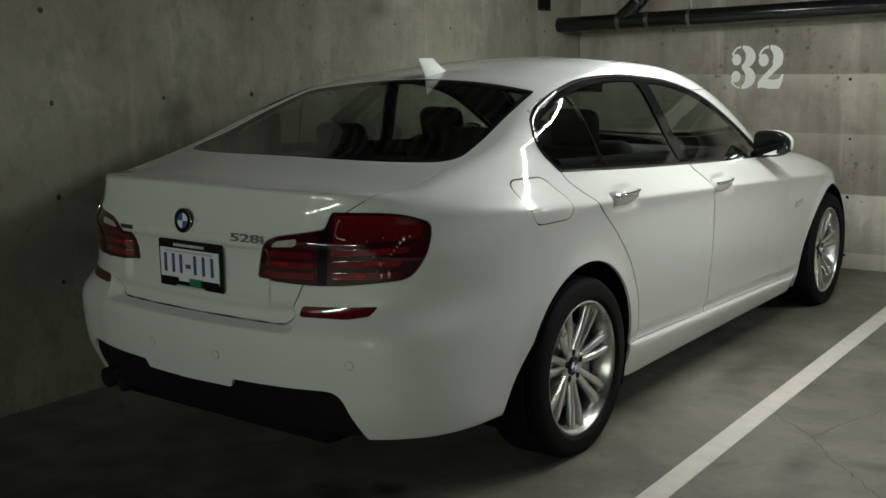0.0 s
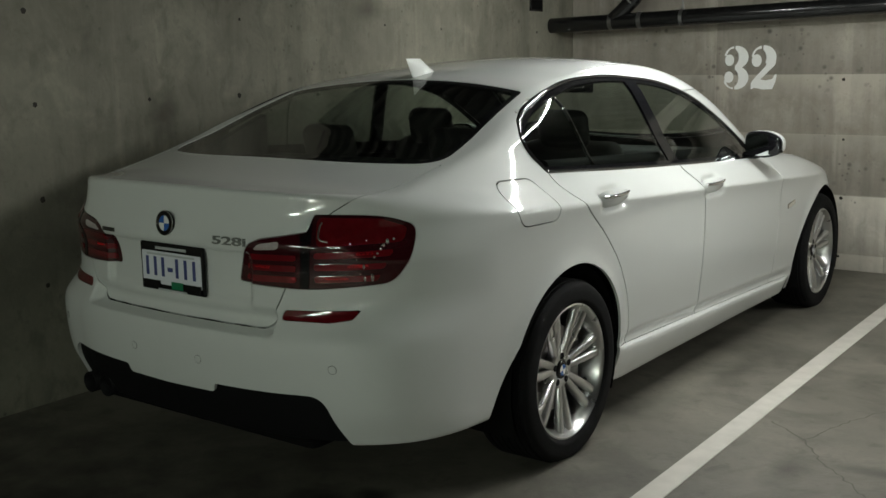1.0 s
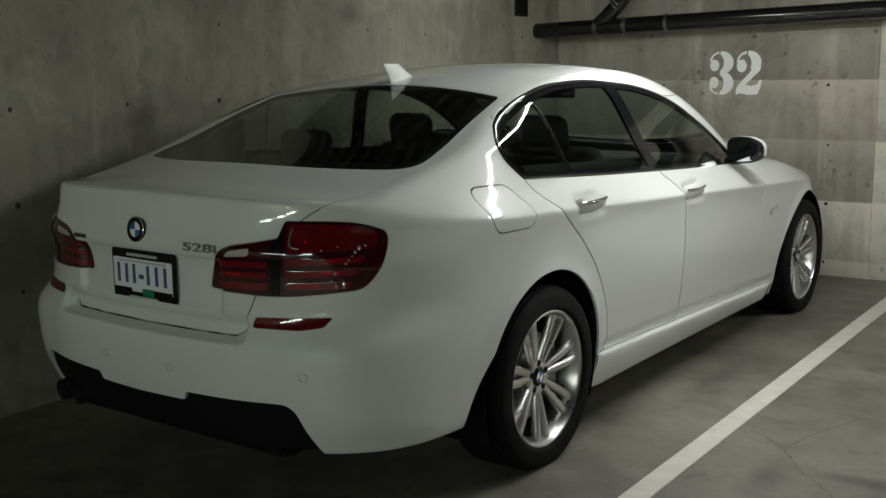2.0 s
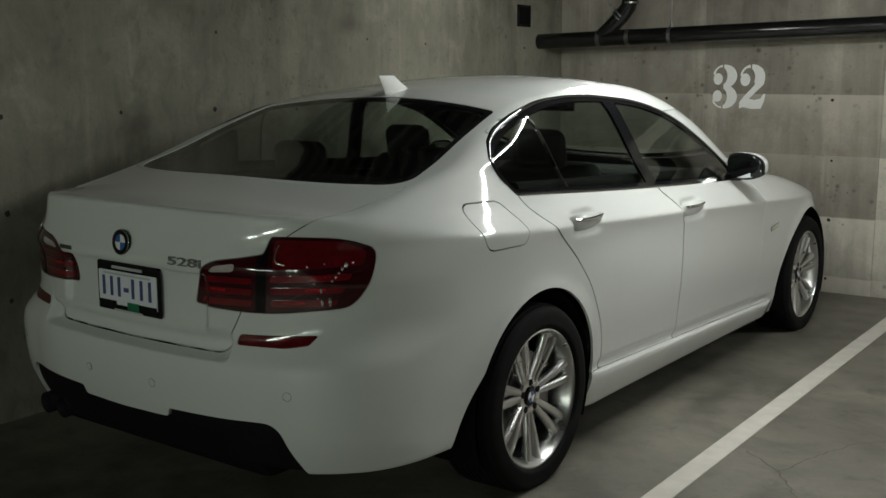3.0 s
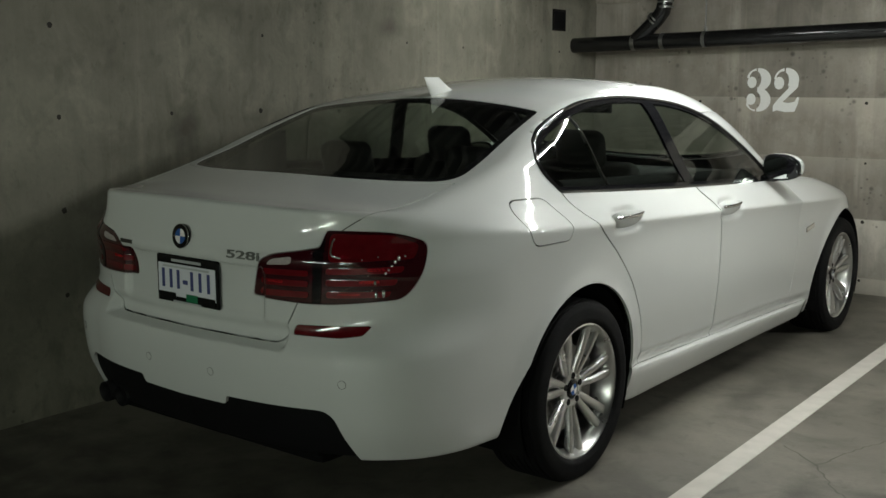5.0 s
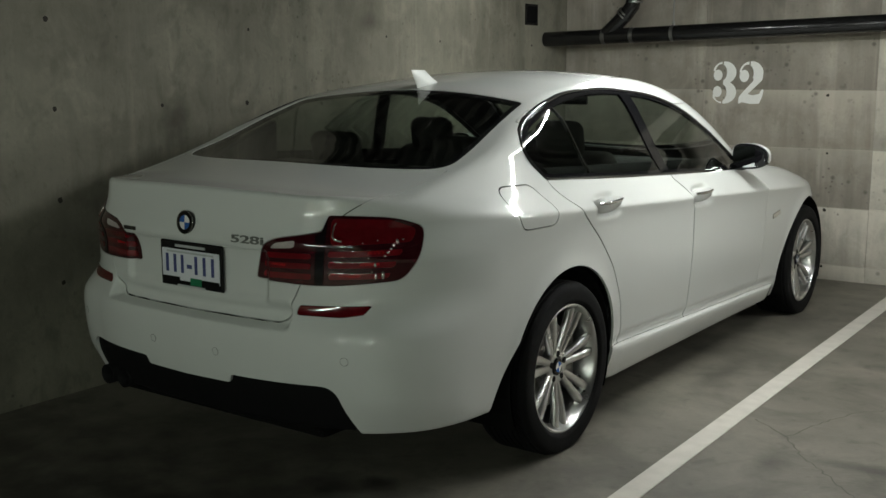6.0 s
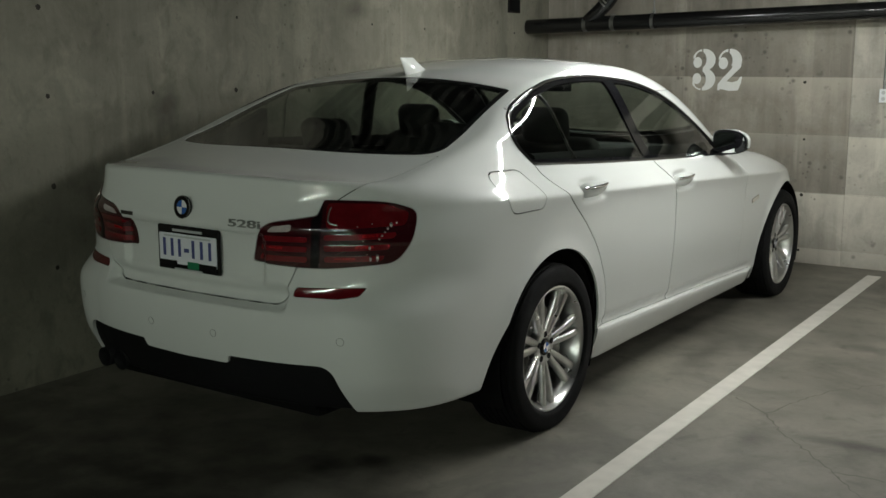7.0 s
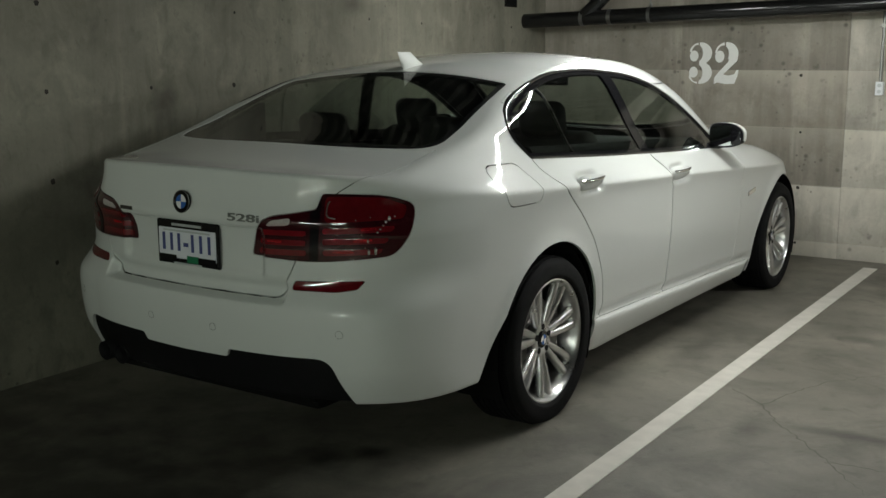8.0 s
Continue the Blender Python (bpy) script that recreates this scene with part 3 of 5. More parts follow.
BUMPER_TOP = curve((-1.3, 0.618), (-1.05, 0.624), (-0.9, 0.70), (-0.7, 0.715), (-0.4, 0.672), (-0.2, 0.64))


def corner(p):
    return np.abs(p[:, 0]) + p[:, 1] + 1.05


def arch(p, n):
    d = np.minimum(np.hypot(p[:, 1], p[:, 2] - 0.33) - 0.394, np.hypot(p[:, 1] - 2.968, p[:, 2] - 0.33) - 0.388)
    d = d - 0.10 * np.clip((0.50 - p[:, 2]) / 0.24, 0, 1) * (p[:, 1] < 0)
    d = d - 0.085 * np.clip((0.66 - p[:, 2]) / 0.34, 0, 1) * ((p[:, 1] > 2.2) & (p[:, 1] < 2.968))
    return np.maximum(d, 0.5 - np.abs(p[:, 0]))


def side_only(f, nx=0.25):
    return lambda p, n: np.maximum(f(p[:, 1], p[:, 2]), (nx - n[:, 0]) * 0.3)


def rear_glass(p, n):
    x, y = np.abs(p[:, 0]), p[:, 1]
    base = -0.60 + 0.13 * (x / 0.66) ** 2.6
    top = 0.235 - 0.05 * (x / 0.55) ** 2
    edge = x - (0.684 - 0.10 * np.clip((y + 0.55) / 0.8, 0, 1))
    f = smax(smax(base - y, edge, 0.09), y - top, 0.03)
    return np.maximum(f, (0.3 - n[:, 2]) * 0.3)


def windscreen(p, n):
    x, y = np.abs(p[:, 0]), p[:, 1]
    base = 2.36 - 0.26 * (x / 0.7) ** 2
    top = 1.50 + 0.05 * (x / 0.55) ** 2
    edge = x - (0.56 + 0.12 * step(1.5, 2.3, y))
    return np.maximum(smax(smax(y - base, top - y, 0.05), edge, 0.08), (0.3 - n[:, 2]) * 0.3)


def lamp_field(p, n):
    return np.maximum(LAMP(corner(p), p[:, 2]), p[:, 1] + 0.55)


def boot_lid(p, n):
    x, y, z = np.abs(p[:, 0]), p[:, 1], p[:, 2]
    lower = 0.43 + 0.05 * step(0.64, 0.78, z) + 0.10 * step(0.74, 0.97, z) + 0.075 * step(0.96, 1.06, z) + 0.03 * step(-0.95, -0.45, y)
    f = smax(x - lower, 0.630 - z, 0.05)
    f = np.maximum(f, y + 0.615 - 0.13 * (x / 0.66) ** 2.6)
    return f


def bonnet(p, n):
    x, y, z = np.abs(p[:, 0]), p[:, 1], p[:, 2]
    return np.maximum(np.maximum(x - 0.78 + 0.12 * step(2.9, 3.7, y), np.maximum(2.37 - 0.26 * (x / 0.7) ** 2 - y, y - 3.66 + 0.5 * x * x)), (0.35 - n[:, 2]) * 0.3)


def rear_bumper(p, n):
    return np.maximum(p[:, 2] - BUMPER_TOP(p[:, 1]), p[:, 1] + 0.25)


def front_bumper(p, n):
    y, z = p[:, 1], p[:, 2]
    return np.maximum(np.maximum(z - 0.70, 3.25 - y), -1)


def diffuser(p, n):
    x, y, z = np.abs(p[:, 0]), p[:, 1], p[:, 2]
    top = 0.405 + 0.012 * x + 0.030 * step(0.205, 0.222, x)
    f = smax(z - top, x - (0.660 - 0.24 * np.maximum(z - 0.27, 0)), 0.05)
    return np.maximum(f, y + 0.7)


def sill(p, n):
    y, z = p[:, 1], p[:, 2]
    return np.maximum(z - skirt_height(y) + 0.004, np.maximum(0.3 - y, y - 2.75))


CELL = 0.0095
BP, BN, BT = surface(body_field, (-CELL / 2, -1.15, 0.14), (0.99, 3.86, 1.50), CELL)
skin = Sheet(BP, BN, BT)
skin = skin.keep(lambda p, n: -arch(p, n))
skin = skin.keep(lambda p, n: (-0.75 - n[:, 2]) * 0.05)
dlo, skin = skin.split(side_only(DLO), 0.0)
rwin, skin = skin.split(rear_glass, 0.0)
fwin, skin = skin.split(windscreen, 0.0)
inner = skin.moved(-0.016)
lamp_skin, skin = skin.split(lamp_field, 0.0015)
lid, skin = skin.split(boot_lid, 0.0022)
refl, skin = skin.split(lambda p, n: np.maximum(REFLECTOR(corner(p), p[:, 2]), p[:, 1] + 0.6), 0.001)
bump, skin = skin.split(rear_bumper, 0.0)
diff, bump = bump.split(diffuser, 0.0)
fbump, skin = skin.split(front_bumper, 0.0012)
hood, skin = skin.split(bonnet, 0.0022)
sill_skin, skin = skin.split(sill, 0.0008)
fuel, skin = skin.split(side_only(FUEL), 0.0024)
rdoor, skin = skin.split(side_only(REAR_DOOR), 0.0034)
fdoor, skin = skin.split(side_only(FRONT_DOOR), 0.0022)

car = empty("car", (0, 0, 0))
tagged(car, "white four-door saloon car parked beside a concrete wall", "car")
skin.both().build("body", PAINT, car, "glossy white painted steel body", rim=0.010)
inner.both().build("inner_shell", SHELL, car, "dark inner shell", rim=0)
boot = lid.both().build("boot_lid", PAINT, car, rim=0.012)
bumper = bump.both().build("rear_bumper", PAINT, car, rim=0.012)
part_diff = diff.both().moved(-0.012).build("diffuser", BLACK_PLASTIC, bumper, "matt black lower diffuser", rim=0.03)
fbump.both().build("front_bumper", PAINT, car)
hood.both().build("bonnet", PAINT, car)
for sheet in (sill_skin, sill_skin.mirrored()):
    sheet.build("side_skirt", PAINT, car)
fuel.build("fuel_flap", PAINT, car)
fuel.mirrored().moved(-0.0005).build("quarter_panel", PAINT, car)
doors = []
for sheet, nm in ((rdoor, "rear_door"), (fdoor, "front_door")):
    doors.append(sheet.build(nm, PAINT, car))
    sheet.mirrored().build(nm, PAINT, car)
rear_door_r, front_door_r = doors

# glazing
for mir in (False, True):
    g = dlo.mirrored() if mir else dlo
    trim, rest = g.split(lambda p, n: -DLO(p[:, 1], p[:, 2]) - 0.011)
    trim.moved(-0.002).build("window_channel", GLOSS_BLACK, car, rim=0.012)
    edge, pane = rest.split(lambda p, n: -DLO(p[:, 1], p[:, 2]) - 0.024)
    edge.moved(-0.003).build("window_seal", GLOSS_BLACK, car, rim=0.01)
    pillar_b = lambda p, n: np.abs(p[:, 1] - (1.005 - 0.32 * (p[:, 2] - 0.99))) - 0.045
    bp, pane = pane.split(pillar_b)
    bp.moved(-0.001).build("door_pillar", PILLAR, car, "gloss black door pillar")
    quarter, pane = pane.split(lambda p, n: p[:, 1] - (0.33 - 0.40 * (p[:, 2] - 1.03) * 0.75))
    bar, quarter = quarter.split(lambda p, n: (0.323 - 0.40 * (p[:, 2] - 1.03) * 0.75) - p[:, 1])
    bar.moved(0.0).build("quarter_bar", CHROME, car, "thin chrome window divider")
    quarter.moved(-0.004).build("quarter_window", GLASS, car, rim=0)
    rearp, frontp = pane.split(lambda p, n: p[:, 1] - 1.0)
    rearp.moved(-0.004).build("rear_door_window", GLASS, car, rim=0)
    frontp.moved(-0.004).build("front_door_window", GLASS, car, rim=0)
border, pane = rwin.split(lambda p, n: -rear_glass(p, n) - 0.028)
border.both().moved(-0.002).build("rear_window_border", GLOSS_BLACK, car, rim=0.012)
pane.both().moved(-0.002).build("rear_window", REARGLASS, car, "tinted rear window", rim=0)
border, pane = fwin.split(lambda p, n: -windscreen(p, n) - 0.03)
border.both().moved(-0.002).build("windscreen_border", GLOSS_BLACK, car, rim=0.012)
pane.both().moved(-0.002).build("windscreen", GLASS, car, rim=0)

# tail lamps
for mir in (False, True):
    s = lamp_skin.mirrored() if mir else lamp_skin
    lamp = s.moved(-0.001).build("tail_lamp", LENS_DARK, car, "dark red tail lamp", rim=0.02)
    (refl.mirrored() if mir else refl).build("bumper_reflector", LENS_RED, bumper, "slim red reflector", rim=0.01)
for mir in (False, True):
    lamp = [o for o in car.children if o.name.startswith("tail_lamp")][1 if mir else 0]
    bits = [("light_panel", LENS_RED, poly(rounded([(0.655, 0.900), (0.668, 0.982), (0.94, 0.976), (1.055, 0.946), (1.03, 0.905)], 0.02)))]
    for k in range(3):
        z0 = 0.787 + 0.037 * k
        bits.append(("light_bar", LENS_BAND, poly(rounded([(0.645, z0), (0.645, z0 + 0.020), (0.93 + 0.03 * k, z0 + 0.024), (0.91 + 0.03 * k, z0 + 0.006)], 0.009))))
        z1 = 0.780 + 0.034 * k
        bits.append(("light_bar", LENS_BAND, poly(rounded([(0.356 + 0.006 * k, z1), (0.361 + 0.006 * k, z1 + 0.020), (0.570, z1 + 0.023), (0.570, z1 + 0.004)], 0.006))))
    # bright red strips paint the glints on the light bars
    for u, v, w, h in ((0.425, 0.8215, 0.035, 0.009), (0.83, 0.8345, 0.045, 0.010), (0.74, 0.7955, 0.05, 0.007), (0.86, 0.872, 0.04, 0.008)):
        bits.append(("reflector_strip", LENS_GLINT, poly(rounded([(u - w, v), (u - w, v + h), (u + w, v + h + 0.002), (u + w, v + 0.002)], 0.003))))
    bits.append(("reversing_lens", LENS_CLEAR, poly(rounded([(0.385, 0.880), (0.41, 0.900), (0.50, 0.912), (0.495, 0.888)], 0.008))))
    bits.append(("lamp_divider", GLOSS_BLACK, poly(rounded([(0.583, 0.768), (0.592, 0.934), (0.620, 0.938), (0.645, 0.986), (0.652, 0.986), (0.632, 0.900), (0.622, 0.768)], 0.004))))
    for nm, mat, fld in bits:
        s = lamp_skin.keep(lambda p, n: fld(corner(p), p[:, 2])).moved(0.0008)
        (s.mirrored() if mir else s).build(nm, mat, lamp, rim=0.002)


def root(f, a, b):
    """Where f changes sign between a and b."""
    fa = f(a)
    for _ in range(40):
        m = (a + b) / 2
        if (f(m) < 0) == (fa < 0):
            a = m
        else:
            b = m
    return (a + b) / 2


def field_at(x, y, z):
    return float(body_field(np.array([x]), np.array([y]), np.array([z]))[0])


def on_tail(x, z):
    return root(lambda y: field_at(x, y, z), -1.3, -0.4)


def on_side(y, z):
    return root(lambda x: field_at(x, y, z), 1.2, 0.4)


def on_lamp(u, z):
    """The point of the tail lamp's face at the corner distance u and height z."""
    x = root(lambda q: field_at(q, u - 1.05 - q, z), 0.2, 1.0)
    return x, u - 1.05 - x, z


# ---- silvered light guides in the tail lamps, and beads added to give their glints ----
lamps = [o for o in car.children if o.name.startswith("tail_lamp")]
for lamp, sx in zip(lamps, (1, -1)):
    line = [(0.688, 0.968), (0.678, 0.958), (0.671, 0.940), (0.668, 0.926), (0.676, 0.917), (0.692, 0.914), (0.708, 0.912)]
    pts = [on_lamp(u, z) for u, z in line]
    part("light_guide", tube_along([(sx * x, y - 0.001, z) for x, y, z in pts], 0.0032, 8), BEAD, lamp, "silvered light guide", smooth=1.2)
    for u, z, r, tall in ((0.900, 0.866, 0.0045, 1), (0.914, 0.876, 0.0045, 1), (0.929, 0.887, 0.0045, 1), (0.943, 0.898, 0.005, 1.4), (0.960, 0.908, 0.006, 1.6), (0.988, 0.914, 0.004, 1),
                          (0.854, 0.838, 0.005, 1.6), (0.858, 0.801, 0.005, 2.0), (0.890, 0.804, 0.006, 2.2), (0.80, 0.907, 0.003, 1), (0.87, 0.914, 0.003, 1), (0.825, 0.860, 0.003, 1), (0.84, 0.815, 0.003, 1)):
        x, y, _ = on_lamp(u, z)
        bm = bmesh.new()
        bmesh.ops.create_uvsphere(bm, u_segments=12, v_segments=8, radius=r)
        for v in bm.verts:
            v.co = Vector((v.co.x + sx * x, v.co.y + y, v.co.z * tall + z))
        part("reflector_bead", bm, BEAD, lamp, smooth=2.0)

# ---- bright strips round the side windows ----
DLO_LINE = rounded([(-0.026, 1.052), (0.6, 1.016), (1.2, 0.986), (2.02, 0.951), (2.106, 0.962), (1.797, 1.124), (1.447, 1.279), (1.149, 1.349), (0.72, 1.382), (0.421, 1.363), (0.202, 1.320), (0.044, 1.270), (-0.066, 1.221), (-0.110, 1.170), (-0.088, 1.114)], [0.015, 0.1, 0.1, 0.03, 0.04, 0.2, 0.2, 0.2, 0.25, 0.12, 0.1, 0.1, 0.06, 0.05, 0.06], 6)
for sx in (1, -1):
    loop = [(sx * (on_side(y, z) - 0.001), y, z) for y, z in DLO_LINE]
    part("window_trim", tube_along(loop + loop[:1], 0.0062, 10, False), SHADOW_TRIM, car, "gloss black window surround", smooth=1.2)

# ---- wheels ----
def spoke_bar(a0, a1):
    """One bar of a double spoke, from hub to rim, between two angles."""
    bm = bmesh.new()
    rows = []
    n = 9
    for i in range(n):
        q = i / (n - 1)
        r = 0.050 + (0.241 - 0.050) * q
        a = a0 + (a1 - a0) * q
        w = 0.0125 + 0.0050 * q
        x = 0.066 + 0.012 * math.sin(q * math.pi * 0.8) + 0.020 * q * q
        d = 0.026 - 0.006 * q
        c, s = math.cos(a), math.sin(a)
        rows.append([bm.verts.new((xx, r * c - t * s, r * s + t * c)) for xx, t in ((x - d, -w), (x - 0.006, -w), (x, -w * 0.55), (x, w * 0.55), (x - 0.006, w), (x - d, w))])
    for a, b in zip(rows, rows[1:]):
        for k in range(6):
            bm.faces.new((a[k], a[(k + 1) % 6], b[(k + 1) % 6], b[k]))
    bm.faces.new(rows[0][::-1])
    bm.faces.new(rows[-1])
    bmesh.ops.recalc_face_normals(bm, faces=bm.faces[:])
    return bm


def make_wheel():
    w = empty("wheel")
    w.parent = car
    t = [(-0.10, 0.245), (-0.118, 0.266), (-0.122, 0.290), (-0.116, 0.318), (-0.100, 0.332)]
    for k in range(-3, 4):
        x = k * 0.026
        t += [(x - 0.010, 0.3385), (x + 0.009, 0.3385), (x + 0.010, 0.331), (x + 0.015, 0.331)]
    t += [(0.100, 0.332), (0.114, 0.322), (0.118, 0.314), (0.1195, 0.308), (0.122, 0.290), (0.1205, 0.274), (0.1215, 0.268), (0.118, 0.260), (0.108, 0.249), (0.10, 0.245)]
    bm = lathe_x(t, 72, closed=True)
    for v in bm.verts:
        v.co.z = max(v.co.z, -0.3245)
    tyre = part("tyre", bm, RUBBER, w, "black rubber tyre", smooth=0.6)
    rim = part("rim", lathe_x([(-0.10, 0.245), (-0.11, 0.234), (-0.09, 0.223), (0.07, 0.221), (0.095, 0.235), (0.106, 0.239), (0.111, 0.245), (0.1095, 0.2505), (0.104, 0.252), (0.10, 0.245)], 72), ALLOY, w, "silver alloy wheel rim", smooth=0.6)
    for k in range(7):
        c = radians(12 + 360 / 7 * k)
        for sg in (-1, 1):
            part("spoke", spoke_bar(c + sg * radians(9), c + sg * radians(7.6)), ALLOY, rim, smooth=0.9)
        web = bmesh.new()
        vs = [web.verts.new((x, r * math.cos(c + a), r * math.sin(c + a))) for x, r, a in ((0.048, 0.055, -0.20), (0.048, 0.055, 0.20), (0.048, 0.14, 0.12), (0.050, 0.226, 0.10), (0.050, 0.226, -0.10), (0.048, 0.14, -0.12))]
        web.faces.new(vs)
        part("spoke_web", web, ALLOY, rim)
    part("hub_face", lathe_x([(0.03, 0.07), (0.060, 0.074), (0.066, 0.068), (0.069, 0.055), (0.066, 0.040), (0.060, 0.036), (0.060, 0.0)], 40), ALLOY, rim, smooth=0.7)
    cap = part("centre_cap", lathe_x([(0.058, 0.034), (0.068, 0.034), (0.071, 0.030), (0.072, 0.0)], 32), GLOSS_BLACK, rim, "black round centre cap", smooth=0.7)
    for k, m in ((0, BADGE_BLUE), (1, BADGE_WHITE), (2, BADGE_BLUE), (3, BADGE_WHITE)):
        q = bmesh.new()
        a0 = k * math.pi / 2 + 0.3
        q.faces.new([q.verts.new((0.0728, 0, 0))] + [q.verts.new((0.0728, 0.021 * math.cos(a0 + j * math.pi / 12), 0.021 * math.sin(a0 + j * math.pi / 12))) for j in range(7)])
        o = part("emblem_field", q, m, rim)
    for k in range(5):
        a = radians(90 + 72 * k)
        part("wheel_bolt", tube_along([(0.045, 0.052 * math.cos(a), 0.052 * math.sin(a)), (0.066, 0.052 * math.cos(a), 0.052 * math.sin(a))], 0.010, 6), STEEL, rim)
        # solid black plug, painted shade of the hole round the bolt
        part("bolt_recess", tube_along([(0.045, 0.052 * math.cos(a), 0.052 * math.sin(a)), (0.0695, 0.052 * math.cos(a), 0.052 * math.sin(a))], 0.0125, 14), BLACK_PLASTIC, rim)
    part("brake_disc", lathe_x([(0.0, 0.05), (0.0, 0.165), (0.022, 0.165), (0.022, 0.09), (0.03, 0.08), (0.03, 0.05)], 48), STEEL, w, "worn steel brake disc", smooth=0.6)
    part("brake_caliper", box(-0.02, 0.045, 0.06, 0.175, -0.09, 0.09, 0.015), STEEL, w)
    return w


wheel = make_wheel()
for k, (x, y) in enumerate(((0.803, 0.0), (0.792, 2.968), (-0.803, 0.0), (-0.792, 2.968))):
    m = Matrix.Translation((x, y, 0.3245))
    if x < 0:
        m = m @ Matrix.Scale(-1, 4, (1, 0, 0))
    if k == 0:
        wheel.matrix_basis = m
    else:
        w2 = copy_thing(wheel, Matrix.Translation((x, y, 0.3245)))
        if x < 0:
            w2.rotation_euler = (0, 0, math.pi)
    bm = bmesh.new()
    sx = 1 if x > 0 else -1
    ring = [[bm.verts.new((sx * xx, y + 0.386 * math.cos(a), 0.33 + 0.386 * math.sin(a))) for a in [radians(-25 + 230 * j / 24) for j in range(25)]] for xx in (0.52, 0.895)]
    for j in range(24):
        bm.faces.new((ring[0][j], ring[0][j + 1], ring[1][j + 1], ring[1][j]))
    bm.faces.new(ring[0])
    part("wheel_arch_liner", bm, SHELL, car, "black plastic wheel arch liner")
part("underbody", box(-0.78, 0.78, 0.38, 2.58, 0.20, 0.28, 0.02), SHELL, car, "dark underbody")
part("underbody", box(-0.50, 0.50, -0.95, 0.38, 0.24, 0.34, 0.03), SHELL, car, "dark underbody")
part("underbody", box(-0.50, 0.50, 2.58, 3.65, 0.20, 0.30, 0.03), SHELL, car, "dark underbody")
part("rear_silencer", box(-0.62, 0.50, -0.93, -0.62, 0.21, 0.33, 0.04), SHELL, car)
for x in (-0.44, -0.535):
    pipe_end = tube_along([(x, -0.70, 0.295), (x, -0.96, 0.300), (x, -1.02, 0.298)], 0.038, 24, caps=False)
    o = part("exhaust_pipe", pipe_end, BLACK_PLASTIC, car, "dark chrome exhaust pipe", smooth=0.8)
    sol = o.modifiers.new("wall", "SOLIDIFY")
    sol.thickness = 0.003

# ---- door handles, mirrors, aerial, side lamps ----
def handle(y0, parent, sx):
    z0 = crease_height(y0) + 0.012
    xs = on_side(y0, z0) + 0.016
    bm = bmesh.new()
    n = 15
    rows = []
    for i in range(n):
        q = i / (n - 1)
        y = y0 - 0.115 + 0.23 * q
        out = xs + 0.026 * math.sin(q * math.pi) ** 0.55
        hh = 0.010 + 0.022 * math.sin(min(1, (1 - q) * 1.35 + 0.05) * math.pi * 0.5) * math.sin(min(1, q * 6 + 0.2) * math.pi / 2)
        zc = z0 + 0.004 * q
        rows.append([bm.verts.new((sx * (out + dx), y, zc + dz)) for dx, dz in ((-0.016, hh * 0.7), (-0.004, hh), (0.004, hh * 0.6), (0.006, 0), (0.002, -hh * 0.7), (-0.006, -hh), (-0.016, -hh * 0.7))])
    for a, b in zip(rows, rows[1:]):
        for k in range(7):
            bm.faces.new((a[k], a[(k + 1) % 7], b[(k + 1) % 7], b[k]))
    bm.faces.new(rows[0])
    bm.faces.new(rows[-1][::-1])
    bmesh.ops.recalc_face_normals(bm, faces=bm.faces[:])
    h = part("door_handle", bm, PAINT, parent, "white door handle with a chrome strip", smooth=0.7)
    st = tube_along([(sx * (xs + 0.0315 * math.sin(q * math.pi) ** 0.55 + 0.002), y0 - 0.115 + 0.23 * q, z0 + 0.004 * q + 0.009) for q in [0.06 + 0.88 * j / 12 for j in range(13)]], 0.0065, 10)
    part("chrome_strip", st, CHROME, h, smooth=1.0)


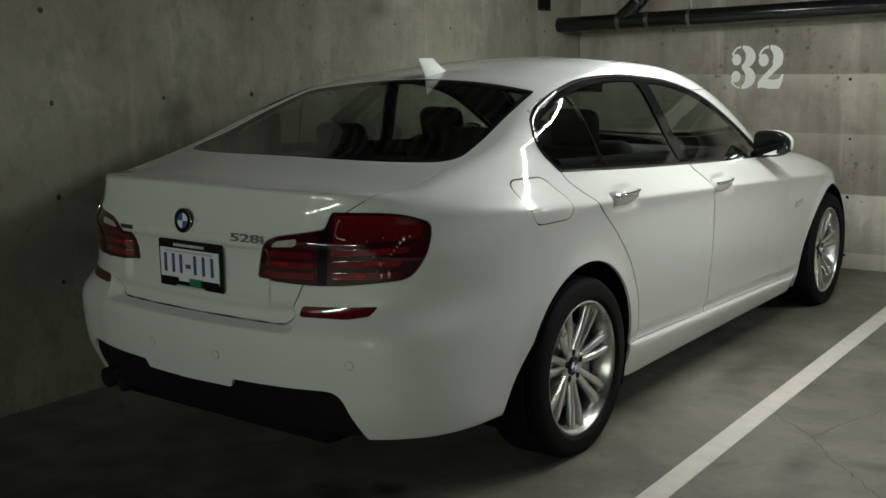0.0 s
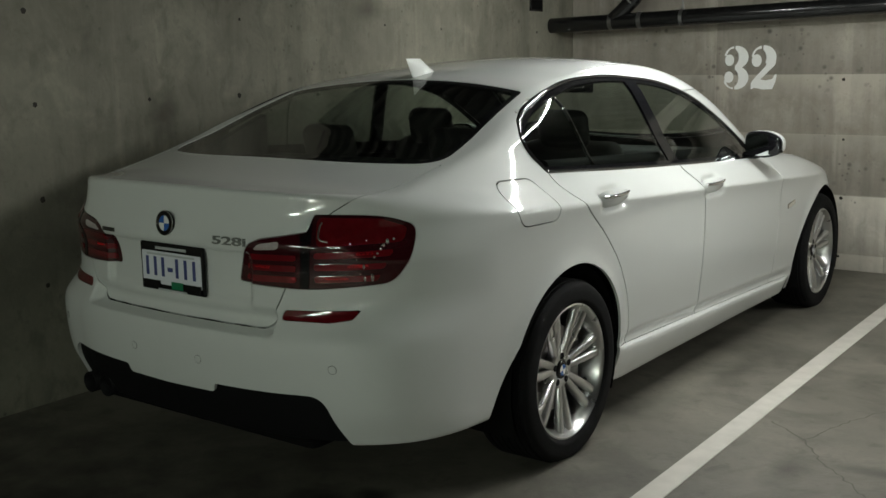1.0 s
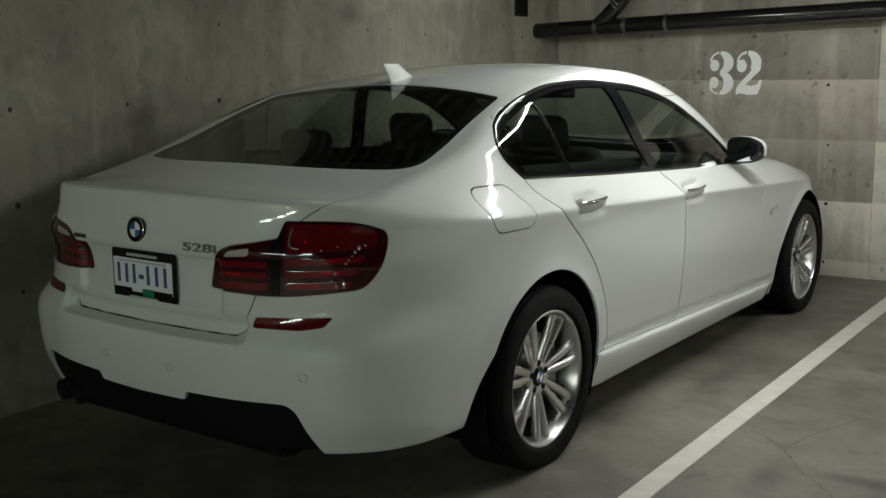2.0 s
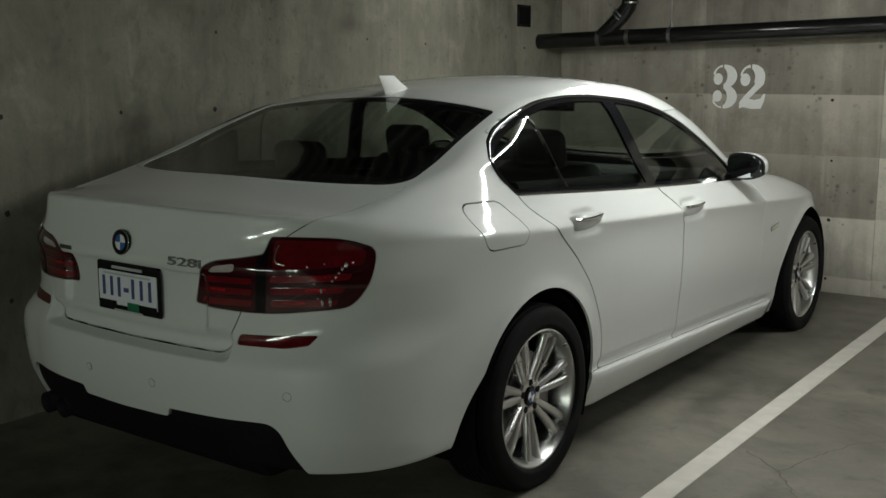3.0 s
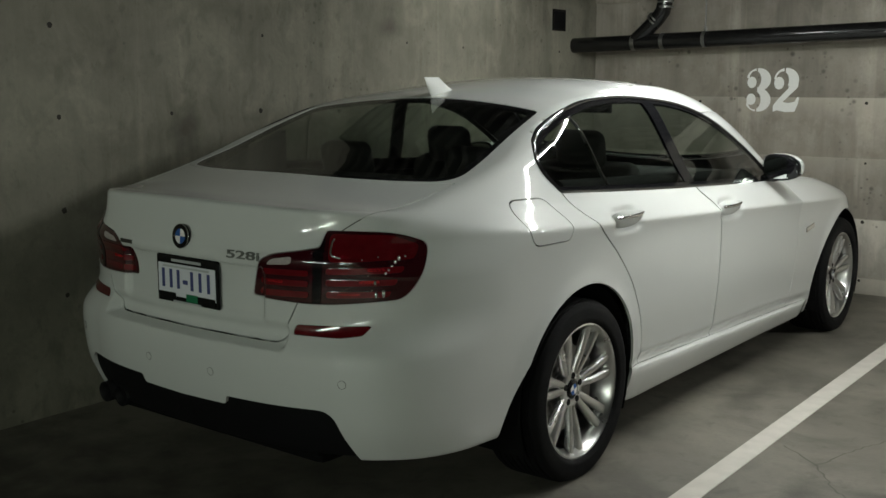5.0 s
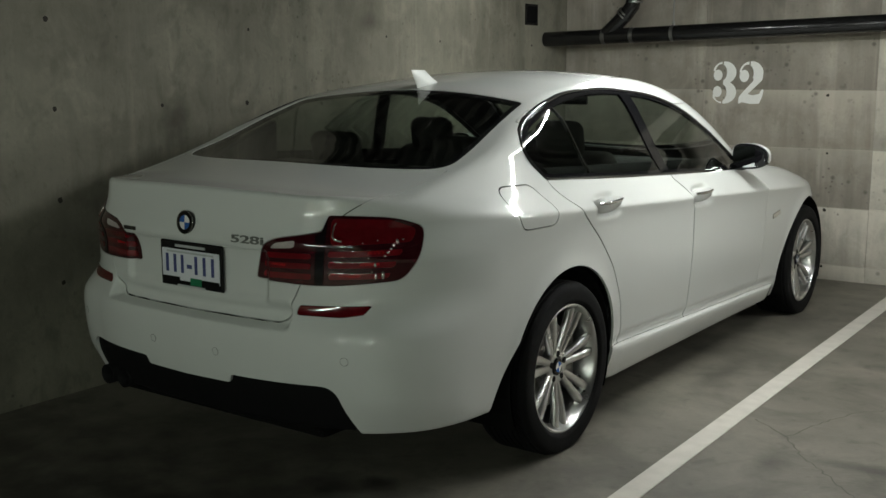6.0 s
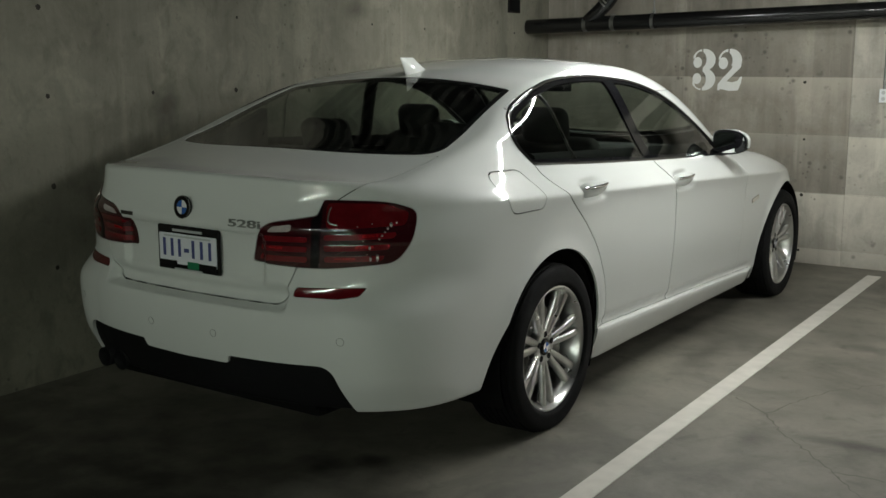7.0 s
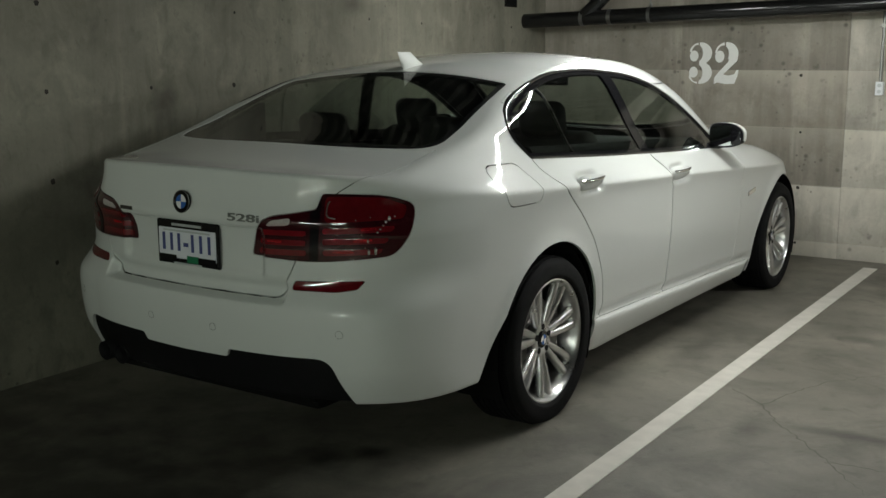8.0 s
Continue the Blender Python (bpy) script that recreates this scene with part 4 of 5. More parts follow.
for sx in (1, -1):
    handle(0.305, car, sx)
    handle(1.285, car, sx)
    # door mirror: arm, black body, white cap, glass
    mirror = empty("door_mirror", (sx * 0.922, 1.90, 1.02))
    mirror.parent = car
    bm = bmesh.new()
    bmesh.ops.create_uvsphere(bm, u_segments=28, v_segments=18, radius=1.0)
    for v in bm.verts:
        x, y, z = v.co
        k = lambda c, p: math.copysign(abs(c) ** p, c)
        yy = k(y, 0.8) * 0.085
        taper = 1 - 0.25 * max(0, sx * x)
        v.co = Vector((k(x, 0.65) * 0.098, max(yy, -0.022), k(z, 0.65) * 0.066 * taper + 0.004 - 0.010 * sx * x * 0.5))
    low, cap = bm, bm.copy()
    bmesh.ops.bisect_plane(low, geom=low.verts[:] + low.edges[:] + low.faces[:], plane_co=(0, 0.0, -0.012), plane_no=(sx * 0.12, 0.25, 1), clear_outer=True)
    bmesh.ops.bisect_plane(cap, geom=cap.verts[:] + cap.edges[:] + cap.faces[:], plane_co=(0, 0.0, -0.012), plane_no=(sx * 0.12, 0.25, 1), clear_inner=True)
    bmesh.ops.bisect_plane(cap, geom=cap.verts[:] + cap.edges[:] + cap.faces[:], plane_co=(0, -0.010, 0), plane_no=(sx * -0.12, 1, 0), clear_inner=True)
    rimm = bmesh.new()
    bmesh.ops.create_uvsphere(rimm, u_segments=28, v_segments=18, radius=1.0)
    for v in rimm.verts:
        x, y, z = v.co
        k = lambda c, p: math.copysign(abs(c) ** p, c)
        v.co = Vector((k(x, 0.65) * 0.0965, min(max(y * 0.02 - 0.010, -0.023), 0.0), k(z, 0.65) * 0.0645 * (1 - 0.25 * max(0, sx * x)) + 0.004 - 0.005 * sx * x))
    part("mirror_body", low, GLOSS_BLACK, mirror, "black lower mirror housing", smooth=0.8)
    part("mirror_cap", cap, PAINT, mirror, "white mirror cap", smooth=0.8)
    part("mirror_frame", rimm, GLOSS_BLACK, mirror, smooth=0.8)
    gl = bmesh.new()
    ring = []
    for j in range(40):
        a = 2 * math.pi * j / 40
        k = lambda c, p: math.copysign(abs(c) ** p, c)
        cx, cz = k(math.cos(a), 0.55), k(math.sin(a), 0.55)
        ring.append(gl.verts.new((cx * 0.088, -0.0245 + 0.004 * sx * cx, cz * 0.056 * (1 - 0.22 * max(0, sx * cx)) + 0.004)))
    gl.faces.new(ring if sx < 0 else ring)
    bmesh.ops.recalc_face_normals(gl, faces=gl.faces[:])
    part("mirror_glass", gl, MIRROR, mirror, "silvered mirror glass")
    part("mirror_arm", box(-0.16 if sx > 0 else 0.04, -0.04 if sx > 0 else 0.16, 0.0, 0.07, -0.075, -0.045, 0.012), GLOSS_BLACK, mirror)
    mirror.rotation_euler = (radians(3), 0, sx * radians(-8))
    # small side repeater on the wing
    ys, zs = 2.375, 0.670
    xs = on_side(ys, zs)
    o = part("side_repeater", box(-0.006, 0.004, -0.062, 0.062, -0.013, 0.016, 0.006), CHROME, car, "small chrome side lamp")
    o.location = (sx * xs, ys, zs)
    o.rotation_euler = (radians(8), 0, 0)

# roof aerial: a shark fin
bm = bmesh.new()
rows = []
for i in range(9):
    q = i / 8
    z = 1.375 + 0.084 * q
    yb, yf = 0.262 - 0.045 * q, 0.430 - 0.115 * q ** 0.7
    wd = 0.034 * (1 - q) ** 0.8 + 0.005
    rows.append([bm.verts.new((wd * math.sin(a) * (0.35 + 0.65 * (0.5 - 0.5 * math.cos(a))), (yb + yf) / 2 - (yf - yb) / 2 * math.cos(a), z + 0.012 * (1 - math.cos(a)) * (1 - q))) for a in [2 * math.pi * j / 20 for j in range(20)]])
for a, b in zip(rows, rows[1:]):
    for k in range(20):
        bm.faces.new((a[k], a[(k + 1) % 20], b[(k + 1) % 20], b[k]))
bm.faces.new(rows[-1])
for v in bm.verts:
    v.co.z = max(v.co.z, float(roof_line(v.co.y)) - 0.003)
bmesh.ops.recalc_face_normals(bm, faces=bm.faces[:])
part("roof_aerial", bm, PAINT, car, "white shark-fin roof aerial", smooth=0.8)

# ---- tail details ----
ty = on_tail(0.0, 0.79)
plate = part("plate_frame", box(-0.158, 0.158, -0.012, 0.0, -0.081, 0.081, 0.006), GLOSS_BLACK, boot, "black number plate frame")
plate.location = (0.0, ty - 0.004, 0.784)
part("number_plate", box(-0.146, 0.146, -0.0145, -0.010, -0.058, 0.052, 0.004), PLATE_WHITE, plate, "white number plate")
for k, x in enumerate((-0.118, -0.078, -0.040, 0.030, 0.072, 0.114)):
    part("plate_bar", box(x - 0.0065, x + 0.0065, -0.0165, -0.013, -0.030, 0.034), PLATE_BLUE, plate, "dark blue bar")
part("plate_bar", box(-0.016, 0.008, -0.0165, -0.013, -0.012, 0.002), PLATE_BLUE, plate)
part("plate_band", box(-0.118, 0.118, -0.0165, -0.013, 0.040, 0.046), METAL_BOX, plate)
part("plate_sticker", box(0.0, 0.058, -0.0172, -0.013, -0.070, -0.044, 0.001), GREEN, plate, "green sticker")
for x in (-0.10, 0.10):
    part("frame_tab", box(x - 0.044, x + 0.044, -0.0168, -0.011, -0.072, -0.046, 0.002), GLOSS_BLACK, plate)
part("frame_bar", box(-0.075, 0.075, -0.0150, -0.010, 0.060, 0.069), METAL_BOX, plate)
part("frame_bar", box(-0.070, 0.070, -0.0150, -0.010, -0.0785, -0.0725), METAL_BOX, plate)


def disc_y(r, y, a0=0.0, a1=2 * math.pi, n=40, fan=False):
    bm = bmesh.new()
    ring = [bm.verts.new((r * math.cos(a0 + (a1 - a0) * j / n), y, r * math.sin(a0 + (a1 - a0) * j / n))) for j in range(n + (1 if fan else 0))]
    bm.faces.new(([bm.verts.new((0, y, 0))] if fan else []) + ring)
    return bm


bz = 0.937
badge = part("boot_badge", tube_along([(0, 0.004, 0), (0, -0.004, 0), (0, -0.006, 0)], [0.041, 0.041, 0.038], 40), PILLAR, boot, "round badge with blue and white quarters", smooth=0.8)
badge.location = (0, on_tail(0, bz) - 0.007, bz)
badge.rotation_euler = (radians(-5), 0, 0)
part("badge_ring", tube_along([(0.040 * math.cos(a), -0.0055, 0.040 * math.sin(a)) for a in [2 * math.pi * j / 40 for j in range(41)]], 0.0016, 6), CHROME, badge, smooth=1.0)
for k in range(4):
    part("badge_field", disc_y(0.025, -0.0066, k * math.pi / 2, (k + 1) * math.pi / 2, 10, True), (BADGE_WHITE, BADGE_BLUE)[k % 2], badge)


def text_mesh(name, words, size, material, parent, depth=0.001):
    cu = bpy.data.curves.new(name, "FONT")
    cu.offset = 0.0007
    cu.body, cu.size, cu.extrude, cu.align_x, cu.align_y = words, size, depth, "CENTER", "CENTER"
    tmp = bpy.data.objects.new(name, cu)
    scene.collection.objects.link(tmp)
    me = bpy.data.meshes.new_from_object(tmp.evaluated_get(bpy.context.evaluated_depsgraph_get()))
    bpy.data.objects.remove(tmp)
    me.materials.append(material)
    ob = new(name, me)
    ob.parent = parent
    return ob


CHROME_DARK = plain("dark_chrome_letters", (0.22, 0.23, 0.23), 0.2, metal=1.0)
word = text_mesh("model_number", "528i", 0.043, LETTER, boot, 0.002)
word.scale = (1.95, 0.85, 1)
tag_x = 0.290
y0, y1 = on_tail(0.20, 0.900), on_tail(0.37, 0.900)
word.location = (tag_x, (y0 + y1) / 2 - 0.002, 0.9005)
word.rotation_euler = (math.pi / 2, 0, math.atan2(y1 - y0, 0.17))
o = part("drive_badge", box(-0.036, 0.036, -0.003, 0.003, -0.007, 0.007, 0.001), CHROME_DARK, boot, "small dark chrome badge bar")
o.location = (-0.312, on_tail(0.312, 0.892), 0.892)
o.rotation_euler = (0, 0, math.atan2(y0 - y1, 0.17))
for x, z in ((0.16, 0.512), (-0.16, 0.512), (0.66, 0.535), (-0.66, 0.535)):
    o = part("parking_sensor", tube_along([(0, 0.004, 0), (0, -0.0012, 0), (0, -0.0015, 0)], [0.0125, 0.0125, 0.011], 24), PAINT, bumper, smooth=0.8)
    yy = on_tail(abs(x), z)
    o.location = (x, yy - 0.0006, z)
    o.rotation_euler = (-math.atan((on_tail(abs(x), z + 0.01) - yy) / 0.01), 0, math.copysign(math.atan((on_tail(abs(x) + 0.01, z) - yy) / 0.01), x))
    r = part("sensor_gap", tube_along([(0.0135 * math.cos(a), -0.0006, 0.0135 * math.sin(a)) for a in [2 * math.pi * j / 24 for j in range(25)]], 0.0005, 5), BLACK_PLASTIC, o)

# ---- cabin ----
def cushion(x0, x1, y0, y1, z0, z1, r, name, parent, tilt=0.0, pivot=None, mat=LEATHER):
    bm = box(-(x1 - x0) / 2, (x1 - x0) / 2, -(y1 - y0) / 2, (y1 - y0) / 2, -(z1 - z0) / 2, (z1 - z0) / 2, r, 4)
    o = part(name, bm, mat, parent, smooth=0.8)
    o.location = ((x0 + x1) / 2, (y0 + y1) / 2, (z0 + z1) / 2)
    o.rotation_euler = (tilt, 0, 0)
    return o


for x in (-0.37, 0.37):
    seat = empty("front_seat", (x, 1.25, 0.35))
    seat.parent = car
    cushion(-0.25, 0.25, -0.15, 0.35, 0.0, 0.20, 0.06, "seat_cushion", seat)
    cushion(-0.25, 0.25, -0.33, -0.17, 0.12, 0.74, 0.06, "backrest", seat, radians(14))
    cushion(-0.125, 0.125, -0.42, -0.33, 0.70, 0.88, 0.05, "headrest", seat, radians(10))
bench = empty("rear_bench", (0, 0.30, 0.35))
bench.parent = car
cushion(-0.62, 0.62, -0.15, 0.35, 0.0, 0.16, 0.06, "seat_cushion", bench)
cushion(-0.62, 0.62, -0.22, -0.06, 0.10, 0.68, 0.06, "backrest", bench, radians(18))
for x in (-0.34, 0.34):
    cushion(x - 0.13, x + 0.13, -0.24, -0.14, 0.66, 0.84, 0.045, "headrest", bench, radians(14))
cushion(-0.62, 0.62, -0.50, 0.10, 1.035, 1.06, 0.008, "parcel_shelf", car, 0, None, CABIN)
for sx in (-1, 1):
    edge = [(-0.46, 1.02), (-0.02, 1.02)] + [(y, float(roof_line(y)) - 0.055) for y in (-0.02, -0.12, -0.22, -0.32, -0.40)]
    bm = bmesh.new()
    inner_ring = [bm.verts.new((sx * 0.585, y, z)) for y, z in edge]
    outer_ring = [bm.verts.new((sx * 0.625, y, z)) for y, z in edge]
    bm.faces.new(inner_ring)
    bm.faces.new(outer_ring[::-1])
    for k in range(len(edge)):
        q = (k + 1) % len(edge)
        bm.faces.new((inner_ring[k], outer_ring[k], outer_ring[q], inner_ring[q]))
    bmesh.ops.recalc_face_normals(bm, faces=bm.faces[:])
    part("pillar_trim", bm, CABIN, car, "dark cloth pillar trim")
for sx in (-1, 1):
    rail = tube_along([(sx * (0.775 + float(cabin_plan(y))), y, 1.058 - 0.040 * y) for y in [0.02 + 0.12 * k for k in range(17)]], 0.030, 12)
    part("door_top_trim", rail, SHELL, car, "dark padded door top", smooth=1.2)
cushion(-0.68, 0.68, 1.98, 2.28, 0.70, 0.97, 0.06, "dashboard", car, 0, None, CABIN)
cushion(-0.75, 0.75, 0.0, 2.3, 0.28, 0.34, 0.01, "cabin_floor", car, 0, None, CABIN)
o = part("steering_wheel", tube_along([(0.185 * math.cos(a), 0, 0.185 * math.sin(a)) for a in [2 * math.pi * j / 36 for j in range(37)]], 0.015, 10), CABIN, car, smooth=1.0)
o.location, o.rotation_euler = (-0.37, 1.82, 0.93), (radians(-22), 0, 0)
o = cushion(-0.11, 0.11, 1.62, 1.64, 1.28, 1.345, 0.009, "rear_view_mirror", car, 0, None, GLOSS_BLACK)

# ---- walls: form panels, tie holes, stencilled number ----
def random_tone(m, amount):
    """Lets each object of the material differ a little in tone."""
    nt = m.node_tree
    p = nt.nodes["Principled BSDF"]
    src = p.inputs["Base Color"].links[0].from_socket
    oi = nt.nodes.new("ShaderNodeObjectInfo")
    mr = nt.nodes.new("ShaderNodeMapRange")
    mr.inputs[3].default_value, mr.inputs[4].default_value = 1 - amount, 1 + amount
    nt.links.new(oi.outputs["Random"], mr.inputs[0])
    hs = nt.nodes.new("ShaderNodeHueSaturation")
    nt.links.new(src, hs.inputs["Color"])
    nt.links.new(mr.outputs[0], hs.inputs["Value"])
    nt.links.new(hs.outputs[0], p.inputs["Base Color"])


random_tone(WALL_END, 0.15)
random_tone(WALL_PALE, 0.13)
random_tone(WALL_SIDE, 0.05)
rng = random.Random(4)
rows_z = [0.0, 0.11, 0.515, 0.925, 1.335, 1.74, 2.035, TOP - 0.001]
cols_x = [WX, -0.14, 1.075, 2.29, 3.5, 4.7, 5.9, 7.49]
for i in range(len(cols_x) - 1):
    for k in range(len(rows_z) - 1):
        d = rng.uniform(0.004, 0.009) if k < 6 else 0.03
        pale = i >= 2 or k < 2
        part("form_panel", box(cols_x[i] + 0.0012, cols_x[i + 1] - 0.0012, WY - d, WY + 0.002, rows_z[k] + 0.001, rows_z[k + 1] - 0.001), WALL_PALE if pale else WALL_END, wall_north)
cols_y = [-9.0 + 1.2 * k + 0.204 for k in range(11)] + [WY - 0.012]
for a, b in zip(cols_y, cols_y[1:]):
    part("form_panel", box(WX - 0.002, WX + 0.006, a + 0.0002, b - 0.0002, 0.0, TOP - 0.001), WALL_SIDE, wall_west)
# flat discs; the shade inside the tie holes is in their dark colour
HOLE = plain("tie_hole_shadow", (0.03, 0.027, 0.022), 0.95)


def tie_hole(parent, place, axis):
    bm = bmesh.new()
    n = 14
    r = rng.uniform(0.008, 0.013)
    ring = []
    for j in range(n):
        a = 2 * math.pi * j / n
        rr = r * rng.uniform(0.85, 1.15)
        u, v = rr * math.cos(a), rr * math.sin(a)
        ring.append(bm.verts.new((0, u, v) if axis == "x" else (u, 0, v)))
    c = bm.verts.new((-0.0, 0, 0) if axis == "x" else (0, 0.0, 0))
    for j in range(n):
        bm.faces.new((c, ring[j], ring[(j + 1) % n]))
    o = part("tie_hole", bm, HOLE, parent)
    o.location = place


for y in [-0.665 + 0.6 * k for k in range(-5, 8)]:
    for z in (0.515, 0.90, 1.284, 1.668):
        if rng.random() < 0.3 and z > 1.4:
            continue
        tie_hole(wall_west, (WX + 0.0095, y + rng.uniform(-0.02, 0.02), z + rng.uniform(-0.01, 0.01)), "x")
for x in [0.77 + 1.2 * k for k in range(-1, 5)]:
    for z in (0.094, 0.497, 0.897, 1.30):
        tie_hole(wall_north, (x + rng.uniform(-0.015, 0.015), WY - 0.0105, z), "y")


def flat_sheet(w, h, cell):
    nx, nz = int(w / cell) + 1, int(h / cell) + 1
    u, v = np.meshgrid(np.linspace(0, w, nx), np.linspace(0, h, nz), indexing="ij")
    p = np.stack([u.ravel(), np.zeros(u.size), v.ravel()], 1)
    n = np.tile([0.0, -1.0, 0.0], (len(p), 1))
    i = np.arange((nx - 1) * (nz - 1))
    a = (i // (nz - 1)) * nz + i % (nz - 1)
    t = np.concatenate([np.stack([a, a + nz, a + nz + 1], 1), np.stack([a, a + nz + 1, a + 1], 1)])
    return Sheet(p, n, t)


def ell(u, v, cu, cv, ru, rv):
    return (np.hypot((u - cu) / ru, (v - cv) / rv) - 1) * min(ru, rv)


def digit_three(u, v):
    up = np.maximum(ell(u, v, 0.48, 1.29, 0.50, 0.46), -ell(u, v, 0.33, 1.29, 0.25, 0.35))
    dn = np.maximum(ell(u, v, 0.47, 0.47, 0.53, 0.47), -ell(u, v, 0.32, 0.46, 0.27, 0.37))
    ring = np.minimum(up, dn)
    right = np.maximum(ring, 0.43 - u)
    hooks = np.maximum(ring, np.maximum(u - 0.37, np.minimum(1.35 - v, v - 0.38)))
    balls = np.minimum(ell(u, v, 0.20, 1.18, 0.19, 0.23), ell(u, v, 0.19, 0.50, 0.19, 0.23))
    return np.minimum(np.minimum(right, hooks), balls)


TWO_BAR = poly(rounded([(1.0, 1.25), (0.97, 0.98), (0.38, 0.40), (0.0, 0.06), (0.0, 0.27), (0.2, 0.52), (0.60, 0.95), (0.62, 1.25)], 0.06))
TWO_FOOT = poly(rounded([(0.0, 0.0), (0.15, 0.07), (0.5, 0.0), (0.88, 0.02), (1.0, 0.33), (1.04, 0.60), (0.96, 0.60), (0.86, 0.42), (0.6, 0.36), (0.3, 0.42), (0.0, 0.26)], 0.03))


def digit_two(u, v):
    ring = np.maximum(ell(u, v, 0.50, 1.27, 0.50, 0.48), -ell(u, v, 0.34, 1.25, 0.26, 0.36))
    right = np.maximum(ring, np.maximum(0.46 - u, 1.05 - v))
    hook = np.maximum(ring, np.maximum(u - 0.40, 1.3 - v))
    ball = ell(u, v, 0.21, 1.15, 0.20, 0.25)
    return np.minimum(np.minimum(np.minimum(right, hook), ball), np.minimum(TWO_BAR(u, v), TWO_FOOT(u, v)))


number = empty("stencil_number", at_bay(0.0, WY - 0.0108, 0.0))
in_bay(number)
tagged(number, "white stencilled bay number painted on the concrete wall", "sign")
for fld, x0 in ((digit_three, -0.072), (digit_two, 0.122)):
    s = flat_sheet(1.1, 1.78, 0.02).keep(lambda p, n: fld(p[:, 0], p[:, 2]))
    s = Sheet(s.p * np.array([0.175, 1, 0.175]) + np.array([x0, 0, 1.232]), s.n, s.t)
    s.build("digit", STENCIL, number, rim=0.0012)

# floor cracks
def crack(points, width):
    bm = bmesh.new()
    pts = []
    for (xa, ya), (xb, yb) in zip(points, points[1:]):
        n = max(2, int(math.hypot(xb - xa, yb - ya) / 0.025))
        for j in range(n):
            q = j / n
            pts.append((xa + (xb - xa) * q + rng.gauss(0, 0.006), ya + (yb - ya) * q + rng.gauss(0, 0.006)))
    prev = None
    for j, (x, y) in enumerate(pts):
        w = width * rng.uniform(0.35, 1.2) * min(1, (len(pts) - j) / 8)
        dx, dy = (pts[min(j + 1, len(pts) - 1)][0] - pts[max(j - 1, 0)][0], pts[min(j + 1, len(pts) - 1)][1] - pts[max(j - 1, 0)][1])
        ln = math.hypot(dx, dy) or 1
        pr = (bm.verts.new((x - dy / ln * w, y + dx / ln * w, 0.0009)), bm.verts.new((x + dy / ln * w, y - dx / ln * w, 0.0009)))
        if prev:
            bm.faces.new((prev[0], prev[1], pr[1], pr[0]))
        prev = pr
    return part("crack", bm, CRACK, floor)


CRACK = plain("crack_dark", (0.105, 0.099, 0.083), 0.9, vary=0.3, scale=30)
crack([(1.40, 0.75), (1.48, 0.70), (1.58, 0.60), (1.68, 0.44), (1.80, 0.30), (1.96, 0.10), (2.15, -0.15)], 0.0042)
crack([(1.58, 0.60), (1.63, 0.80), (1.72, 1.05), (1.93, 1.35), (2.2, 1.6)], 0.003)
crack([(1.96, 0.10), (2.10, 0.12), (2.3, 0.05)], 0.003)

# ---- drain pipe under the ceiling, junction box, socket ----
drain = in_bay(empty("drain_pipe"))
tagged(drain, "black cast iron drain pipe along the end wall", "pipe")
PY = 3.76


def pz(x):
    return 1.711 + 0.0235 * (x + 1.3)


part("pipe_run", tube_along([(WX - 0.05, PY, pz(WX - 0.05)), (-0.80, PY, pz(-0.80)), (0.5, PY, pz(0.5)), (3.0, PY, pz(3.0)), (7.5, PY, pz(7.5))], 0.055, 28), PIPE, drain, smooth=0.9)
part("pipe_branch", tube_along([(-0.80, PY, pz(-0.8)), (-0.70, PY, pz(-0.8) + 0.085), (-0.625, PY, pz(-0.8) + 0.155), (-0.578, PY, pz(-0.8) + 0.215), (-0.56, PY, pz(-0.8) + 0.29), (-0.56, PY, TOP)], 0.054, 28), PIPE, drain, smooth=0.9)
for x in (-0.80, -0.575, -0.785, -0.56):
    part("band", tube_along([(x - 0.007, PY, pz(x)), (x + 0.007, PY, pz(x))], 0.0585, 28), BAND, drain, "shiny metal coupling band", smooth=0.9)
